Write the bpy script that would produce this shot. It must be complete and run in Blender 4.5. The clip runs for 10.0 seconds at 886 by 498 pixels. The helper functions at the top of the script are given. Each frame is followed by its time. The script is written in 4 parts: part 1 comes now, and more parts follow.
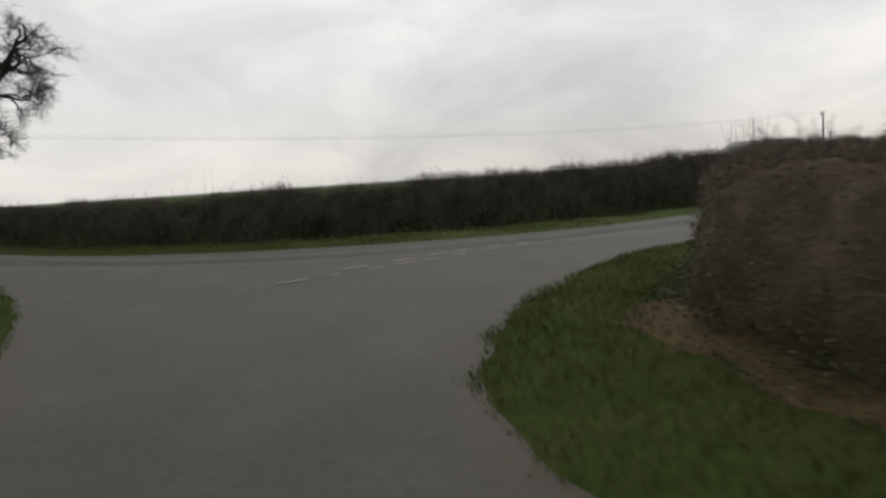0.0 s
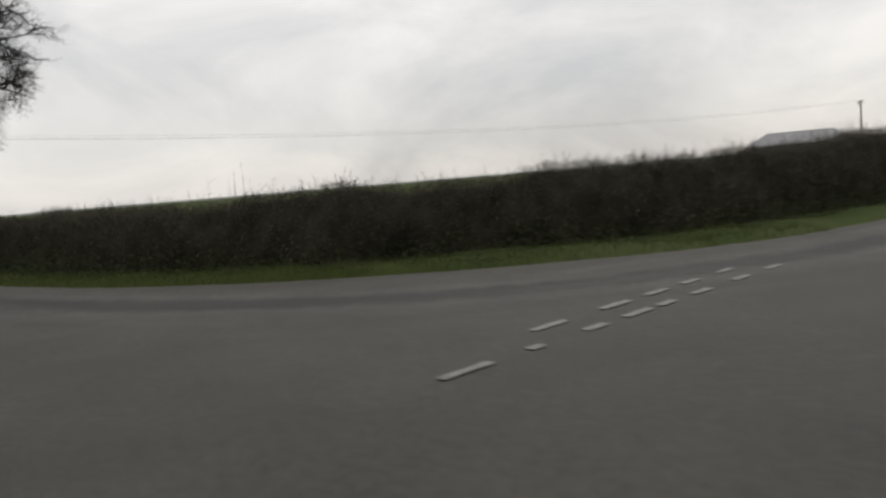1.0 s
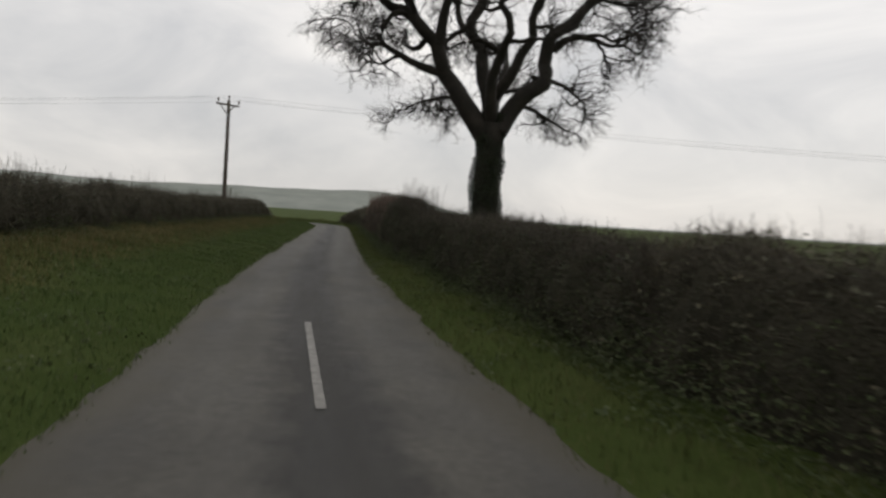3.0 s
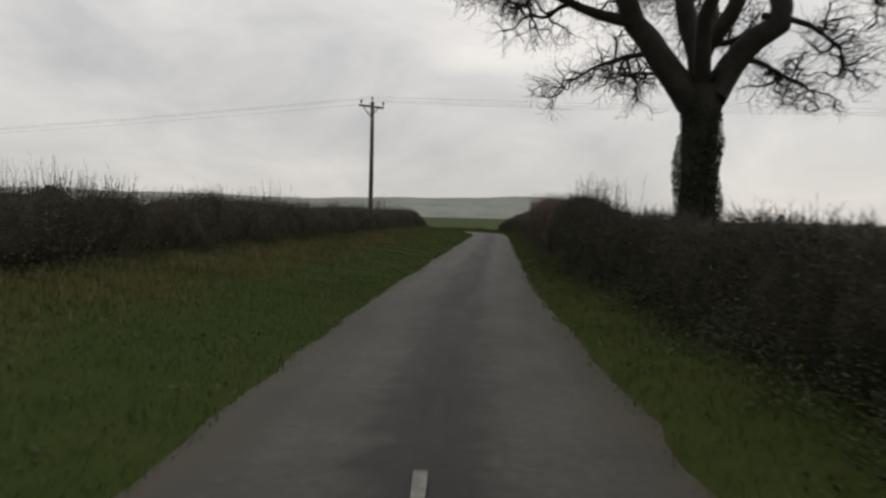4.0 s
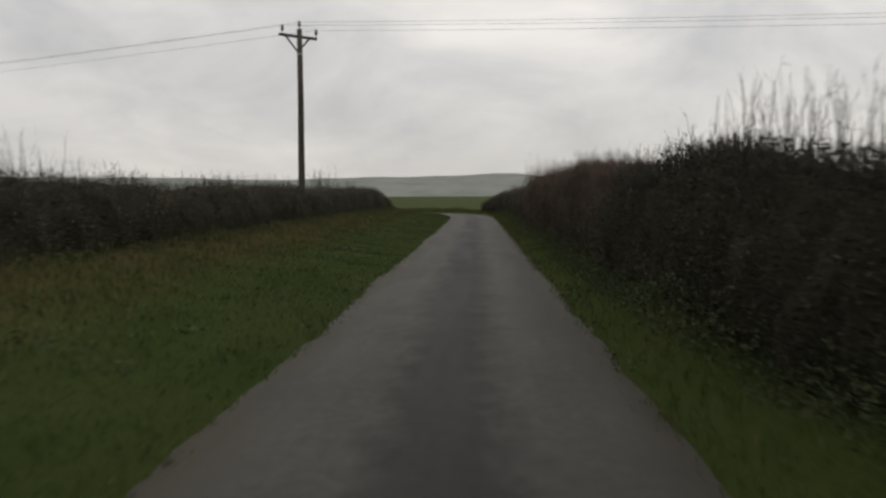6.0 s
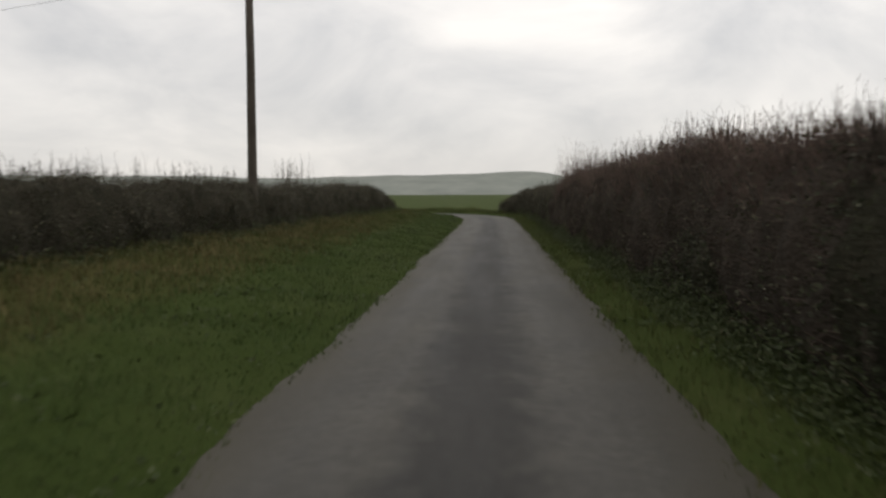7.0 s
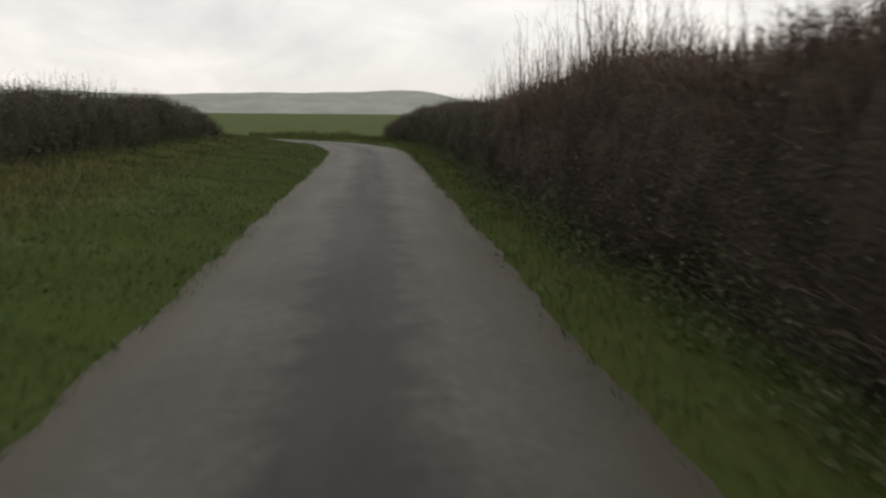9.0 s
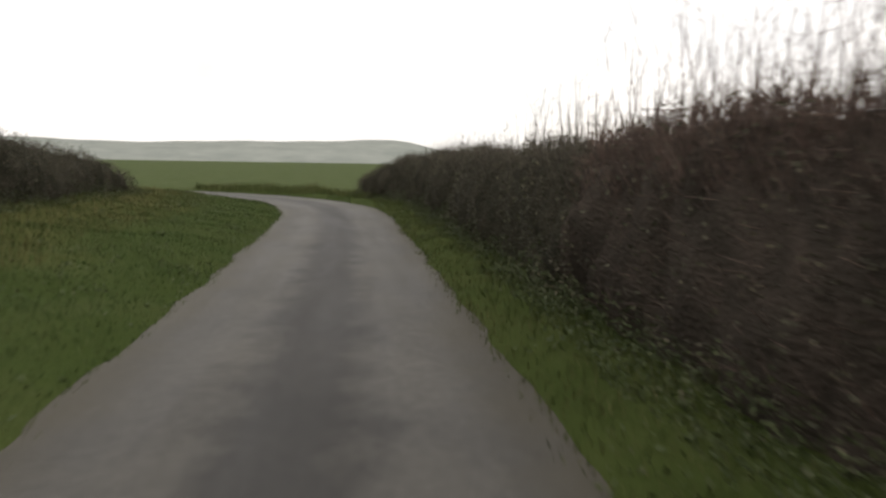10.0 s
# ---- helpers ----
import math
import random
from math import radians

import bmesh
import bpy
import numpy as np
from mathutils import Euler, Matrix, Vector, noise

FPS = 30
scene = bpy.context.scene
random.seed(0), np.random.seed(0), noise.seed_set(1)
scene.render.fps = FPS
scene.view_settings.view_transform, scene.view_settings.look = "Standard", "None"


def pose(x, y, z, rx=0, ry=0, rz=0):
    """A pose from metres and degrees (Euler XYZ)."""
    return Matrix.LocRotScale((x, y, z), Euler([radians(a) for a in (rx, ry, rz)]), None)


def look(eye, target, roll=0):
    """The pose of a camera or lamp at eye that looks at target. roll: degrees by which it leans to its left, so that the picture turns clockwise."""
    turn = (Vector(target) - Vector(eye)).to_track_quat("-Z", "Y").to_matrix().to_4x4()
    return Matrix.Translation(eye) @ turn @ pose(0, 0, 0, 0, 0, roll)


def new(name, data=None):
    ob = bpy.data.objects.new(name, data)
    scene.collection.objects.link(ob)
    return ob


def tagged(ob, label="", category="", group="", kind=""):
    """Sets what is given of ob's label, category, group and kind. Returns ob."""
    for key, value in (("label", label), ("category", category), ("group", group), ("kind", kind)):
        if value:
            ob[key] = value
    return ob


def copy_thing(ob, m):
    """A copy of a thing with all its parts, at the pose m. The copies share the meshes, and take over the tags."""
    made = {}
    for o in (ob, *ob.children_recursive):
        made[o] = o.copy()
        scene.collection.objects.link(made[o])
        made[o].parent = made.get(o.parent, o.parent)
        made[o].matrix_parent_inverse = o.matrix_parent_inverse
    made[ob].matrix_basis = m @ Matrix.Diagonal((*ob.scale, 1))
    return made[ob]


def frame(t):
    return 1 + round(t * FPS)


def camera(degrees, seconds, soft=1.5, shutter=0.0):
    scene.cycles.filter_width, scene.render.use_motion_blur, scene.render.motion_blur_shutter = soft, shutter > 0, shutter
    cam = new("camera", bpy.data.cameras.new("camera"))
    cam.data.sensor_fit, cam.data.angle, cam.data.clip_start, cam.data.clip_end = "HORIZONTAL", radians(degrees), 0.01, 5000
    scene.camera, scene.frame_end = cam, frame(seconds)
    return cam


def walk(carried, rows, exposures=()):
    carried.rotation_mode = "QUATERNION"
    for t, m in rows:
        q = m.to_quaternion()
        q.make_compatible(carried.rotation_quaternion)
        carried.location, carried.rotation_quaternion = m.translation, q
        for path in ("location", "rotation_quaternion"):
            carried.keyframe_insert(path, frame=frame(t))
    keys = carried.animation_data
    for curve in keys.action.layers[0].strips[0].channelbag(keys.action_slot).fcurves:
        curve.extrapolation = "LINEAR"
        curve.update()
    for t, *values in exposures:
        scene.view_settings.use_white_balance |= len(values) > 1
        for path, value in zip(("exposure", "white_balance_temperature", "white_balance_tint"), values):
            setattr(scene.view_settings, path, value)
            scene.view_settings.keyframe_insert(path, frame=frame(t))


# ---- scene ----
FOV = 60.0
EYE = 1.55
cam = camera(FOV, 10.0, soft=2.5, shutter=0.3)
# seconds, x, y, heading (left positive), pitch, roll
PATH = [
    (0.0, -6.80, -43.25, -47.11, -5.24, -3.77),
    (0.5, -5.27, -40.15, -48.82, -6.66, -4.51),
    (0.7, -4.66, -38.82, -48.49, -5.10, -4.62),
    (1.0, -3.77, -36.80, -47.19, -5.16, -4.78),
    (1.3, -2.94, -34.80, -44.05, -5.45, -3.44),
    (1.5, -2.36, -33.38, -39.14, -4.47, -1.05),
    (1.8, -1.49, -31.16, -31.60, -1.45, 0.86),
    (2.0, -1.15, -29.80, -26.40, -1.15, 2.30),
    (2.2, -0.71, -28.39, -21.50, -1.75, 3.65),
    (2.5, -0.01, -26.23, -14.91, -2.56, 4.60),
    (2.8, 0.33, -24.22, -9.65, -2.45, 4.00),
    (3.0, 0.45, -22.94, -7.68, -2.37, 3.63),
    (3.2, 0.48, -21.68, -5.10, -2.29, 3.46),
    (4.3, 0.53, -15.24, 6.14, -2.33, 0.51),
    (4.5, 0.46, -14.09, 6.89, -2.18, 0.22),
    (4.7, 0.38, -12.93, 7.60, -2.15, 0.03),
    (5.0, 0.29, -11.11, 7.54, -2.40, -0.10),
    (5.3, 0.19, -9.13, 7.00, -2.85, 0.02),
    (5.5, 0.11, -7.73, 4.36, -3.36, -0.07),
    (5.7, 0.04, -6.25, 2.71, -3.72, -0.30),
    (6.8, -0.12, 3.04, 2.58, -4.16, 0.02),
    (7.0, -0.16, 4.59, 3.72, -4.11, -0.17),
    (7.2, -0.12, 6.05, 2.80, -4.90, 0.00),
    (7.3, -0.08, 6.77, 2.05, -4.75, -0.06),
    (7.5, -0.02, 8.26, -0.39, -4.36, -0.28),
    (7.8, -0.03, 10.76, -0.20, -4.05, -0.35),
    (8.0, -0.04, 12.43, -0.96, -4.09, -0.41),
    (8.2, -0.06, 14.10, -2.00, -4.85, 0.00),
    (8.5, -0.09, 16.60, -1.95, -7.27, 0.28),
    (8.7, -0.11, 18.27, -3.95, -7.70, 0.40),
    (8.8, -0.12, 19.11, -4.60, -9.15, 0.44),
    (9.0, -0.13, 20.77, -5.04, -9.99, 0.51),
    (9.2, -0.14, 22.43, -2.25, -9.60, 0.60),
    (9.3, -0.14, 23.27, -2.70, -9.15, 0.60),
    (9.5, -0.15, 24.93, -6.14, -10.06, 0.86),
    (9.8, -0.05, 27.43, -7.10, -7.30, 0.90),
    (10.0, 0.03, 29.10, -6.82, -6.34, 0.92),
]
walk(cam, [(t, pose(x, y, EYE, 90 + p, 0, h) @ pose(0, 0, 0, 0, 0, r)) for t, x, y, h, p, r in PATH],
     exposures=[(0.0, 0.03, 6500, 10), (3.0, 0.03, 6520, 10), (4.5, -0.18, 6640, 10), (5.5, -0.2, 6640, 10), (7.0, 0.17, 6620, 10), (8.0, 0.15, 6640, 10),
                (8.5, 0.12, 6680, 10.5), (9.0, 0.38, 6720, 10.5), (9.5, 0.7, 6720, 11), (10.0, 0.8, 6720, 11)])

# ---- sky and light: heavy overcast, rain ----
OVERCAST = 0.66
SUN_EL, SUN_AZ = radians(38), radians(60)
world = bpy.data.worlds.new("overcast")
scene.world = world
world.use_nodes = True
wn, wl = world.node_tree.nodes, world.node_tree.links
wn.clear()
w_out = wn.new("ShaderNodeOutputWorld")
w_sky = wn.new("ShaderNodeTexSky")
w_sky.sky_type, w_sky.sun_disc = "NISHITA", False
w_sky.sun_elevation, w_sky.sun_rotation = SUN_EL, SUN_AZ
w_b1 = wn.new("ShaderNodeBackground")
w_b1.inputs["Strength"].default_value = 0.06
w_b2 = wn.new("ShaderNodeBackground")
w_tc = wn.new("ShaderNodeTexCoord")
w_map = wn.new("ShaderNodeMapping")
w_map.inputs["Scale"].default_value = (1.0, 1.0, 2.1)
w_noise = wn.new("ShaderNodeTexNoise")
w_noise.inputs["Scale"].default_value = 3.4
w_noise.inputs["Detail"].default_value = 7.0
w_noise.inputs["Roughness"].default_value = 0.55
w_noise.inputs["Distortion"].default_value = 0.5
w_ramp = wn.new("ShaderNodeValToRGB")
w_ramp.color_ramp.elements[0].position, w_ramp.color_ramp.elements[1].position = 0.32, 0.70
w_ramp.color_ramp.elements[0].color = (0.79, 0.79, 0.80, 1)
w_ramp.color_ramp.elements[1].color = (1.27, 1.225, 1.175, 1)
w_sep = wn.new("ShaderNodeSeparateXYZ")
w_up = wn.new("ShaderNodeMapRange")
w_up.inputs["From Min"].default_value, w_up.inputs["From Max"].default_value = 0.0, 1.0
w_up.inputs["To Min"].default_value, w_up.inputs["To Max"].default_value = OVERCAST, OVERCAST * 2.05
w_mix = wn.new("ShaderNodeMixShader")
w_mix.inputs["Fac"].default_value = 0.88
wl.new(w_tc.outputs["Generated"], w_map.inputs["Vector"])
wl.new(w_map.outputs["Vector"], w_noise.inputs["Vector"])
wl.new(w_noise.outputs["Fac"], w_ramp.inputs["Fac"])
wl.new(w_ramp.outputs["Color"], w_b2.inputs["Color"])
wl.new(w_tc.outputs["Generated"], w_sep.inputs["Vector"])
wl.new(w_sep.outputs["Z"], w_up.inputs["Value"])
wl.new(w_up.outputs["Result"], w_b2.inputs["Strength"])
wl.new(w_sky.outputs["Color"], w_b1.inputs["Color"])
wl.new(w_b1.outputs["Background"], w_mix.inputs[1])
wl.new(w_b2.outputs["Background"], w_mix.inputs[2])
wl.new(w_mix.outputs["Shader"], w_out.inputs["Surface"])

sun_data = bpy.data.lights.new("sun", "SUN")
sun_data.energy, sun_data.angle, sun_data.color = 0.5, radians(25), (1.0, 0.96, 0.92)
sun = new("sun", sun_data)
sun.matrix_world = look((0, 0, 60), (-60 * math.sin(SUN_AZ) / math.tan(SUN_EL), -60 * math.cos(SUN_AZ) / math.tan(SUN_EL), 0))


# ---- materials ----
def material(name, colours, scale=4.0, rough=0.8, bump=0.3, detail=8.0, island=0.0, fine=60.0, distance=0.02, spec=0.3):
    """A rough natural surface: two noises between the colours, a fine relief, and a change of tone from piece to piece."""
    m = bpy.data.materials.new(name)
    m.use_nodes = True
    n, l = m.node_tree.nodes, m.node_tree.links
    b = n["Principled BSDF"]
    tc = n.new("ShaderNodeTexCoord")
    n1, n2 = n.new("ShaderNodeTexNoise"), n.new("ShaderNodeTexNoise")
    for node, s in ((n1, scale), (n2, fine)):
        node.inputs["Scale"].default_value = s
        node.inputs["Detail"].default_value = detail
        l.new(tc.outputs["Object"], node.inputs["Vector"])
    mix = n.new("ShaderNodeMath")
    mix.operation = "MULTIPLY_ADD"
    mix.inputs[1].default_value = 0.35
    l.new(n2.outputs["Fac"], mix.inputs[0])
    add = n.new("ShaderNodeMath")
    add.operation = "MULTIPLY"
    add.inputs[1].default_value = 0.65
    l.new(n1.outputs["Fac"], add.inputs[0])
    l.new(add.outputs[0], mix.inputs[2])
    value = mix.outputs[0]
    if island:
        geo = n.new("ShaderNodeNewGeometry")
        pick = n.new("ShaderNodeMath")
        pick.operation = "MULTIPLY_ADD"
        pick.inputs[1].default_value = island
        sub = n.new("ShaderNodeMath")
        sub.operation = "SUBTRACT"
        sub.inputs[1].default_value = island / 2
        l.new(geo.outputs["Random Per Island"], pick.inputs[0])
        l.new(value, pick.inputs[2])
        l.new(pick.outputs[0], sub.inputs[0])
        value = sub.outputs[0]
    ramp = n.new("ShaderNodeValToRGB")
    e = ramp.color_ramp.elements
    while len(e) < len(colours):
        e.new(0.5)
    for i, c in enumerate(colours):
        e[i].position = 0.28 + 0.44 * i / max(1, len(colours) - 1)
        e[i].color = (*c, 1)
    l.new(value, ramp.inputs["Fac"])
    l.new(ramp.outputs["Color"], b.inputs["Base Color"])
    b.inputs["Roughness"].default_value = rough
    b.inputs["Specular IOR Level"].default_value = spec
    if bump:
        bp = n.new("ShaderNodeBump")
        bp.inputs["Strength"].default_value = bump
        bp.inputs["Distance"].default_value = distance
        l.new(n2.outputs["Fac"], bp.inputs["Height"])
        l.new(bp.outputs["Normal"], b.inputs["Normal"])
    return m


def asphalt_material():
    """Wet lane surface: pale worn wheel tracks, a darker strip along the middle, muddy margins; 'across' and 'along' are metres from and along the middle, 'edge' from the road's edge."""
    m = material("wet_asphalt", [(0.0362, 0.0353, 0.0322), (0.0415, 0.0403, 0.0368), (0.0488, 0.0473, 0.043)], scale=6.0, rough=0.7, bump=0.6, fine=190, distance=0.008, spec=0.25)
    n, l = m.node_tree.nodes, m.node_tree.links
    b = n["Principled BSDF"]
    base = b.inputs["Base Color"].links[0].from_socket

    def attribute(name):
        at = n.new("ShaderNodeAttribute")
        at.attribute_name = name
        return at.outputs["Fac"]

    def maths(op, a, b_value, c_value=None):
        k = n.new("ShaderNodeMath")
        k.operation = op
        for i, x in enumerate((a, b_value, c_value)):
            if x is None:
                continue
            if isinstance(x, (int, float)):
                k.inputs[i].default_value = x
            else:
                l.new(x, k.inputs[i])
        return k.outputs[0]

    def noise_at(vector, scale, detail):
        t = n.new("ShaderNodeTexNoise")
        t.inputs["Scale"].default_value, t.inputs["Detail"].default_value = scale, detail
        l.new(vector, t.inputs["Vector"])
        return t.outputs["Fac"]

    def blend(kind, fac, a, c):
        k = n.new("ShaderNodeMix")
        k.data_type, k.blend_type = "RGBA", kind
        if isinstance(fac, float):
            k.inputs["Factor"].default_value = fac
        else:
            l.new(fac, k.inputs["Factor"])
        for name, x in (("A", a), ("B", c)):
            if isinstance(x, tuple):
                k.inputs[name].default_value = x
            else:
                l.new(x, k.inputs[name])
        return k.outputs["Result"]

    across, along, edge = attribute("across"), attribute("along"), attribute("edge")
    lane = n.new("ShaderNodeCombineXYZ")
    l.new(across, lane.inputs["X"])
    l.new(maths("MULTIPLY", along, 0.10), lane.inputs["Y"])
    calm = n.new("ShaderNodeMapRange")
    calm.inputs["From Min"].default_value, calm.inputs["From Max"].default_value = 1.5, 2.6
    calm.inputs["To Min"].default_value, calm.inputs["To Max"].default_value = 1.0, 0.0
    l.new(maths("ABSOLUTE", across, 0.0), calm.inputs["Value"])
    streak = maths("MULTIPLY_ADD", maths("SUBTRACT", noise_at(lane.outputs["Vector"], 2.2, 3), 0.5), calm.outputs["Result"], 0.5)
    patch = noise_at(n.new("ShaderNodeTexCoord").outputs["Object"], 0.7, 5)
    # distance from the middle, with a wandering border
    ragged = noise_at(n.new("ShaderNodeTexCoord").outputs["Object"], 2.4, 6)
    off = maths("ADD", maths("ABSOLUTE", across, 0.0), maths("MULTIPLY_ADD", streak, 0.36, -0.18))
    off = maths("ADD", off, maths("MULTIPLY", maths("MULTIPLY_ADD", ragged, 0.9, -0.45), calm.outputs["Result"]))
    ramp = n.new("ShaderNodeValToRGB")
    e = ramp.color_ramp.elements
    e[0].position, e[0].color = 0.17, (0.47, 0.465, 0.46, 1)
    e[1].position, e[1].color = 0.36, (1.12, 1.10, 1.06, 1)
    for p, c in ((0.62, (1.12, 1.105, 1.075, 1)), (0.92, (0.92, 0.90, 0.85, 1))):
        e.new(p).color = c
    l.new(maths("MULTIPLY", off, 0.62), ramp.inputs["Fac"])
    colour = blend("MULTIPLY", 1.0, base, ramp.outputs["Color"])
    tone = n.new("ShaderNodeValToRGB")
    t = tone.color_ramp.elements
    t[0].position, t[0].color = 0.32, (0.88, 0.88, 0.885, 1)
    t[1].position, t[1].color = 0.68, (1.08, 1.075, 1.06, 1)
    l.new(maths("MULTIPLY_ADD", streak, 0.65, maths("MULTIPLY", patch, 0.35)), tone.inputs["Fac"])
    colour = blend("MULTIPLY", 1.0, colour, tone.outputs["Color"])
    spots = n.new("ShaderNodeValToRGB")
    k = spots.color_ramp.elements
    k[0].position, k[0].color = 0.36, (0.86, 0.86, 0.86, 1)
    k[1].position, k[1].color = 0.66, (1.10, 1.09, 1.07, 1)
    l.new(patch, spots.inputs["Fac"])
    colour = blend("MULTIPLY", 1.0, colour, spots.outputs["Color"])
    mottle = noise_at(n.new("ShaderNodeTexCoord").outputs["Object"], 11.0, 8)
    grit = n.new("ShaderNodeValToRGB")
    k = grit.color_ramp.elements
    k[0].position, k[0].color = 0.34, (0.82, 0.82, 0.82, 1)
    k[1].position, k[1].color = 0.66, (1.16, 1.16, 1.15, 1)
    l.new(mottle, grit.inputs["Fac"])
    colour = blend("MULTIPLY", 1.0, colour, grit.outputs["Color"])
    # mud washed along the edges
    mud = n.new("ShaderNodeMapRange")
    mud.inputs["From Min"].default_value, mud.inputs["From Max"].default_value = -0.42, -0.02
    l.new(maths("ADD", edge, maths("MULTIPLY_ADD", patch, 0.9, -0.45)), mud.inputs["Value"])
    colour = blend("MIX", mud.outputs["Result"], colour, (0.038, 0.034, 0.024, 1))
    l.new(colour, b.inputs["Base Color"])
    wet = n.new("ShaderNodeMapRange")
    wet.inputs["From Min"].default_value, wet.inputs["From Max"].default_value = 0.35, 0.65
    wet.inputs["To Min"].default_value, wet.inputs["To Max"].default_value = 0.68, 0.78
    l.new(streak, wet.inputs["Value"])
    l.new(wet.outputs["Result"], b.inputs["Roughness"])
    return m


M_ROAD = asphalt_material()
M_GROUND = material("verge_turf", [(0.031, 0.037, 0.011), (0.042, 0.046, 0.0145), (0.058, 0.054, 0.021)], scale=0.55, rough=1.0, bump=0.6, fine=25, distance=0.05, spec=0.02)


def add_swards(m):
    """Where the sheet's 'crop' is 1, brighter young crop behind the hedges, haze painted into its bluer tone; where
    'sward' is 1, fresh green grass beside the lane.
    """
    n, l = m.node_tree.nodes, m.node_tree.links
    b = n["Principled BSDF"]
    colour = b.inputs["Base Color"].links[0].from_socket
    for name, tone in (("sward", (0.68, 0.88, 0.76, 1)), ("crop", (1.1, 1.32, 1.6, 1))):
        at = n.new("ShaderNodeAttribute")
        at.attribute_name = name
        mix = n.new("ShaderNodeMix")
        mix.data_type, mix.blend_type = "RGBA", "MULTIPLY"
        mix.inputs["B"].default_value = tone
        l.new(at.outputs["Fac"], mix.inputs["Factor"])
        l.new(colour, mix.inputs["A"])
        colour = mix.outputs["Result"]
    l.new(colour, b.inputs["Base Color"])


add_swards(M_GROUND)
M_WEED = material("bank_weed", [(0.025, 0.036, 0.010), (0.034, 0.046, 0.014), (0.049, 0.056, 0.021)], scale=1.0, rough=0.7, bump=0.0, island=0.5, spec=0.25)
M_BLADE = material("grass_blade", [(0.038, 0.062, 0.017), (0.053, 0.077, 0.024), (0.076, 0.090, 0.035)], scale=0.6, rough=0.8, bump=0.0, island=0.45, spec=0.1)
M_OLIVE = material("rough_olive_grass", [(0.034, 0.050, 0.013), (0.050, 0.063, 0.018), (0.080, 0.079, 0.032)], scale=0.7, rough=0.8, bump=0.0, island=0.45, spec=0.1)
M_STRAW = material("dead_grass", [(0.060, 0.050, 0.020), (0.096, 0.080, 0.034), (0.145, 0.120, 0.056)], scale=0.8, rough=0.85, bump=0.0, island=0.5, spec=0.15)
M_EARTH = material("leaf_litter", [(0.036, 0.027, 0.014), (0.060, 0.041, 0.021), (0.105, 0.066, 0.032)], scale=2.5, rough=0.95, bump=0.6, fine=40, distance=0.03, spec=0.1)
# Core colours hold the shade inside a hedge.
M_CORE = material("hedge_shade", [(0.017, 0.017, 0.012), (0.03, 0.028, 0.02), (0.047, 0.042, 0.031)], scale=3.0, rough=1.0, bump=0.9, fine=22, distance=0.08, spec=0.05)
# Corner hedge core: brown, lightened to take in the haze of wet glass.
M_BROWNCORE = material("hazed_brown_core", [(0.036, 0.032, 0.021), (0.060, 0.050, 0.033), (0.095, 0.074, 0.050)], scale=3.0, rough=1.0, bump=0.7, fine=22, distance=0.06, spec=0.05)
# Darker copies of the hedge materials, standing in for lower exposure by the oak.
M_DARKCORE = material("dimmed_core_shade", [(0.015, 0.016, 0.010), (0.026, 0.025, 0.017), (0.043, 0.038, 0.027)], scale=3.0, rough=1.0, bump=0.9, fine=22, distance=0.08, spec=0.05)
M_DARKTWIG = material("dimmed_hedge_twig", [(0.033, 0.029, 0.023), (0.049, 0.043, 0.034), (0.074, 0.063, 0.049)], scale=2.0, rough=0.85, bump=0.0, island=0.5, spec=0.15)
M_DARKLEAF = material("dimmed_hedge_leaf", [(0.016, 0.021, 0.009), (0.025, 0.031, 0.014), (0.041, 0.042, 0.021)], scale=1.2, rough=0.7, bump=0.0, island=0.4, spec=0.2)
M_TWIG = material("hedge_twig", [(0.045, 0.041, 0.031), (0.064, 0.057, 0.042), (0.09, 0.078, 0.057)], scale=2.0, rough=0.85, bump=0.0, island=0.5, spec=0.2)
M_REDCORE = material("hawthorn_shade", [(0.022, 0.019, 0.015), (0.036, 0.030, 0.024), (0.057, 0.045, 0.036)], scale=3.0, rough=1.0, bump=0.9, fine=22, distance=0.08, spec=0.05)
M_REDTWIG = material("hawthorn_twig", [(0.060, 0.045, 0.037), (0.088, 0.064, 0.052), (0.126, 0.090, 0.071)], scale=2.0, rough=0.85, bump=0.0, island=0.5, spec=0.2)
M_LEAF = material("hedge_leaf", [(0.034, 0.036, 0.019), (0.050, 0.050, 0.027), (0.072, 0.062, 0.036)], scale=1.2, rough=0.75, bump=0.0, island=0.4, spec=0.3)
M_IVY = material("ivy_leaf", [(0.007, 0.011, 0.004), (0.013, 0.021, 0.007), (0.022, 0.031, 0.011)], scale=2.0, rough=0.5, bump=0.0, island=0.6, spec=0.25)
M_BARK = material("wet_oak_bark", [(0.01, 0.0085, 0.007), (0.02, 0.017, 0.013), (0.036, 0.031, 0.024)], scale=3.0, rough=0.8, bump=0.8, fine=18, distance=0.05, spec=0.25)
M_TIMBER = material("weathered_pole_timber", [(0.034, 0.028, 0.022), (0.054, 0.045, 0.036), (0.082, 0.07, 0.058)], scale=2.0, rough=0.85, bump=0.4, fine=50, distance=0.01, spec=0.2)
M_STEEL = material("galvanised_steel", [(0.20, 0.205, 0.21), (0.28, 0.285, 0.29)], scale=8.0, rough=0.5, bump=0.1, spec=0.5)
M_CERAMIC = material("brown_porcelain", [(0.060, 0.040, 0.030), (0.090, 0.060, 0.045)], scale=10.0, rough=0.25, bump=0.0, spec=0.5)
M_WIRE = material("weathered_conductor", [(0.16, 0.16, 0.165), (0.22, 0.22, 0.225)], scale=3.0, rough=0.6, bump=0.0)
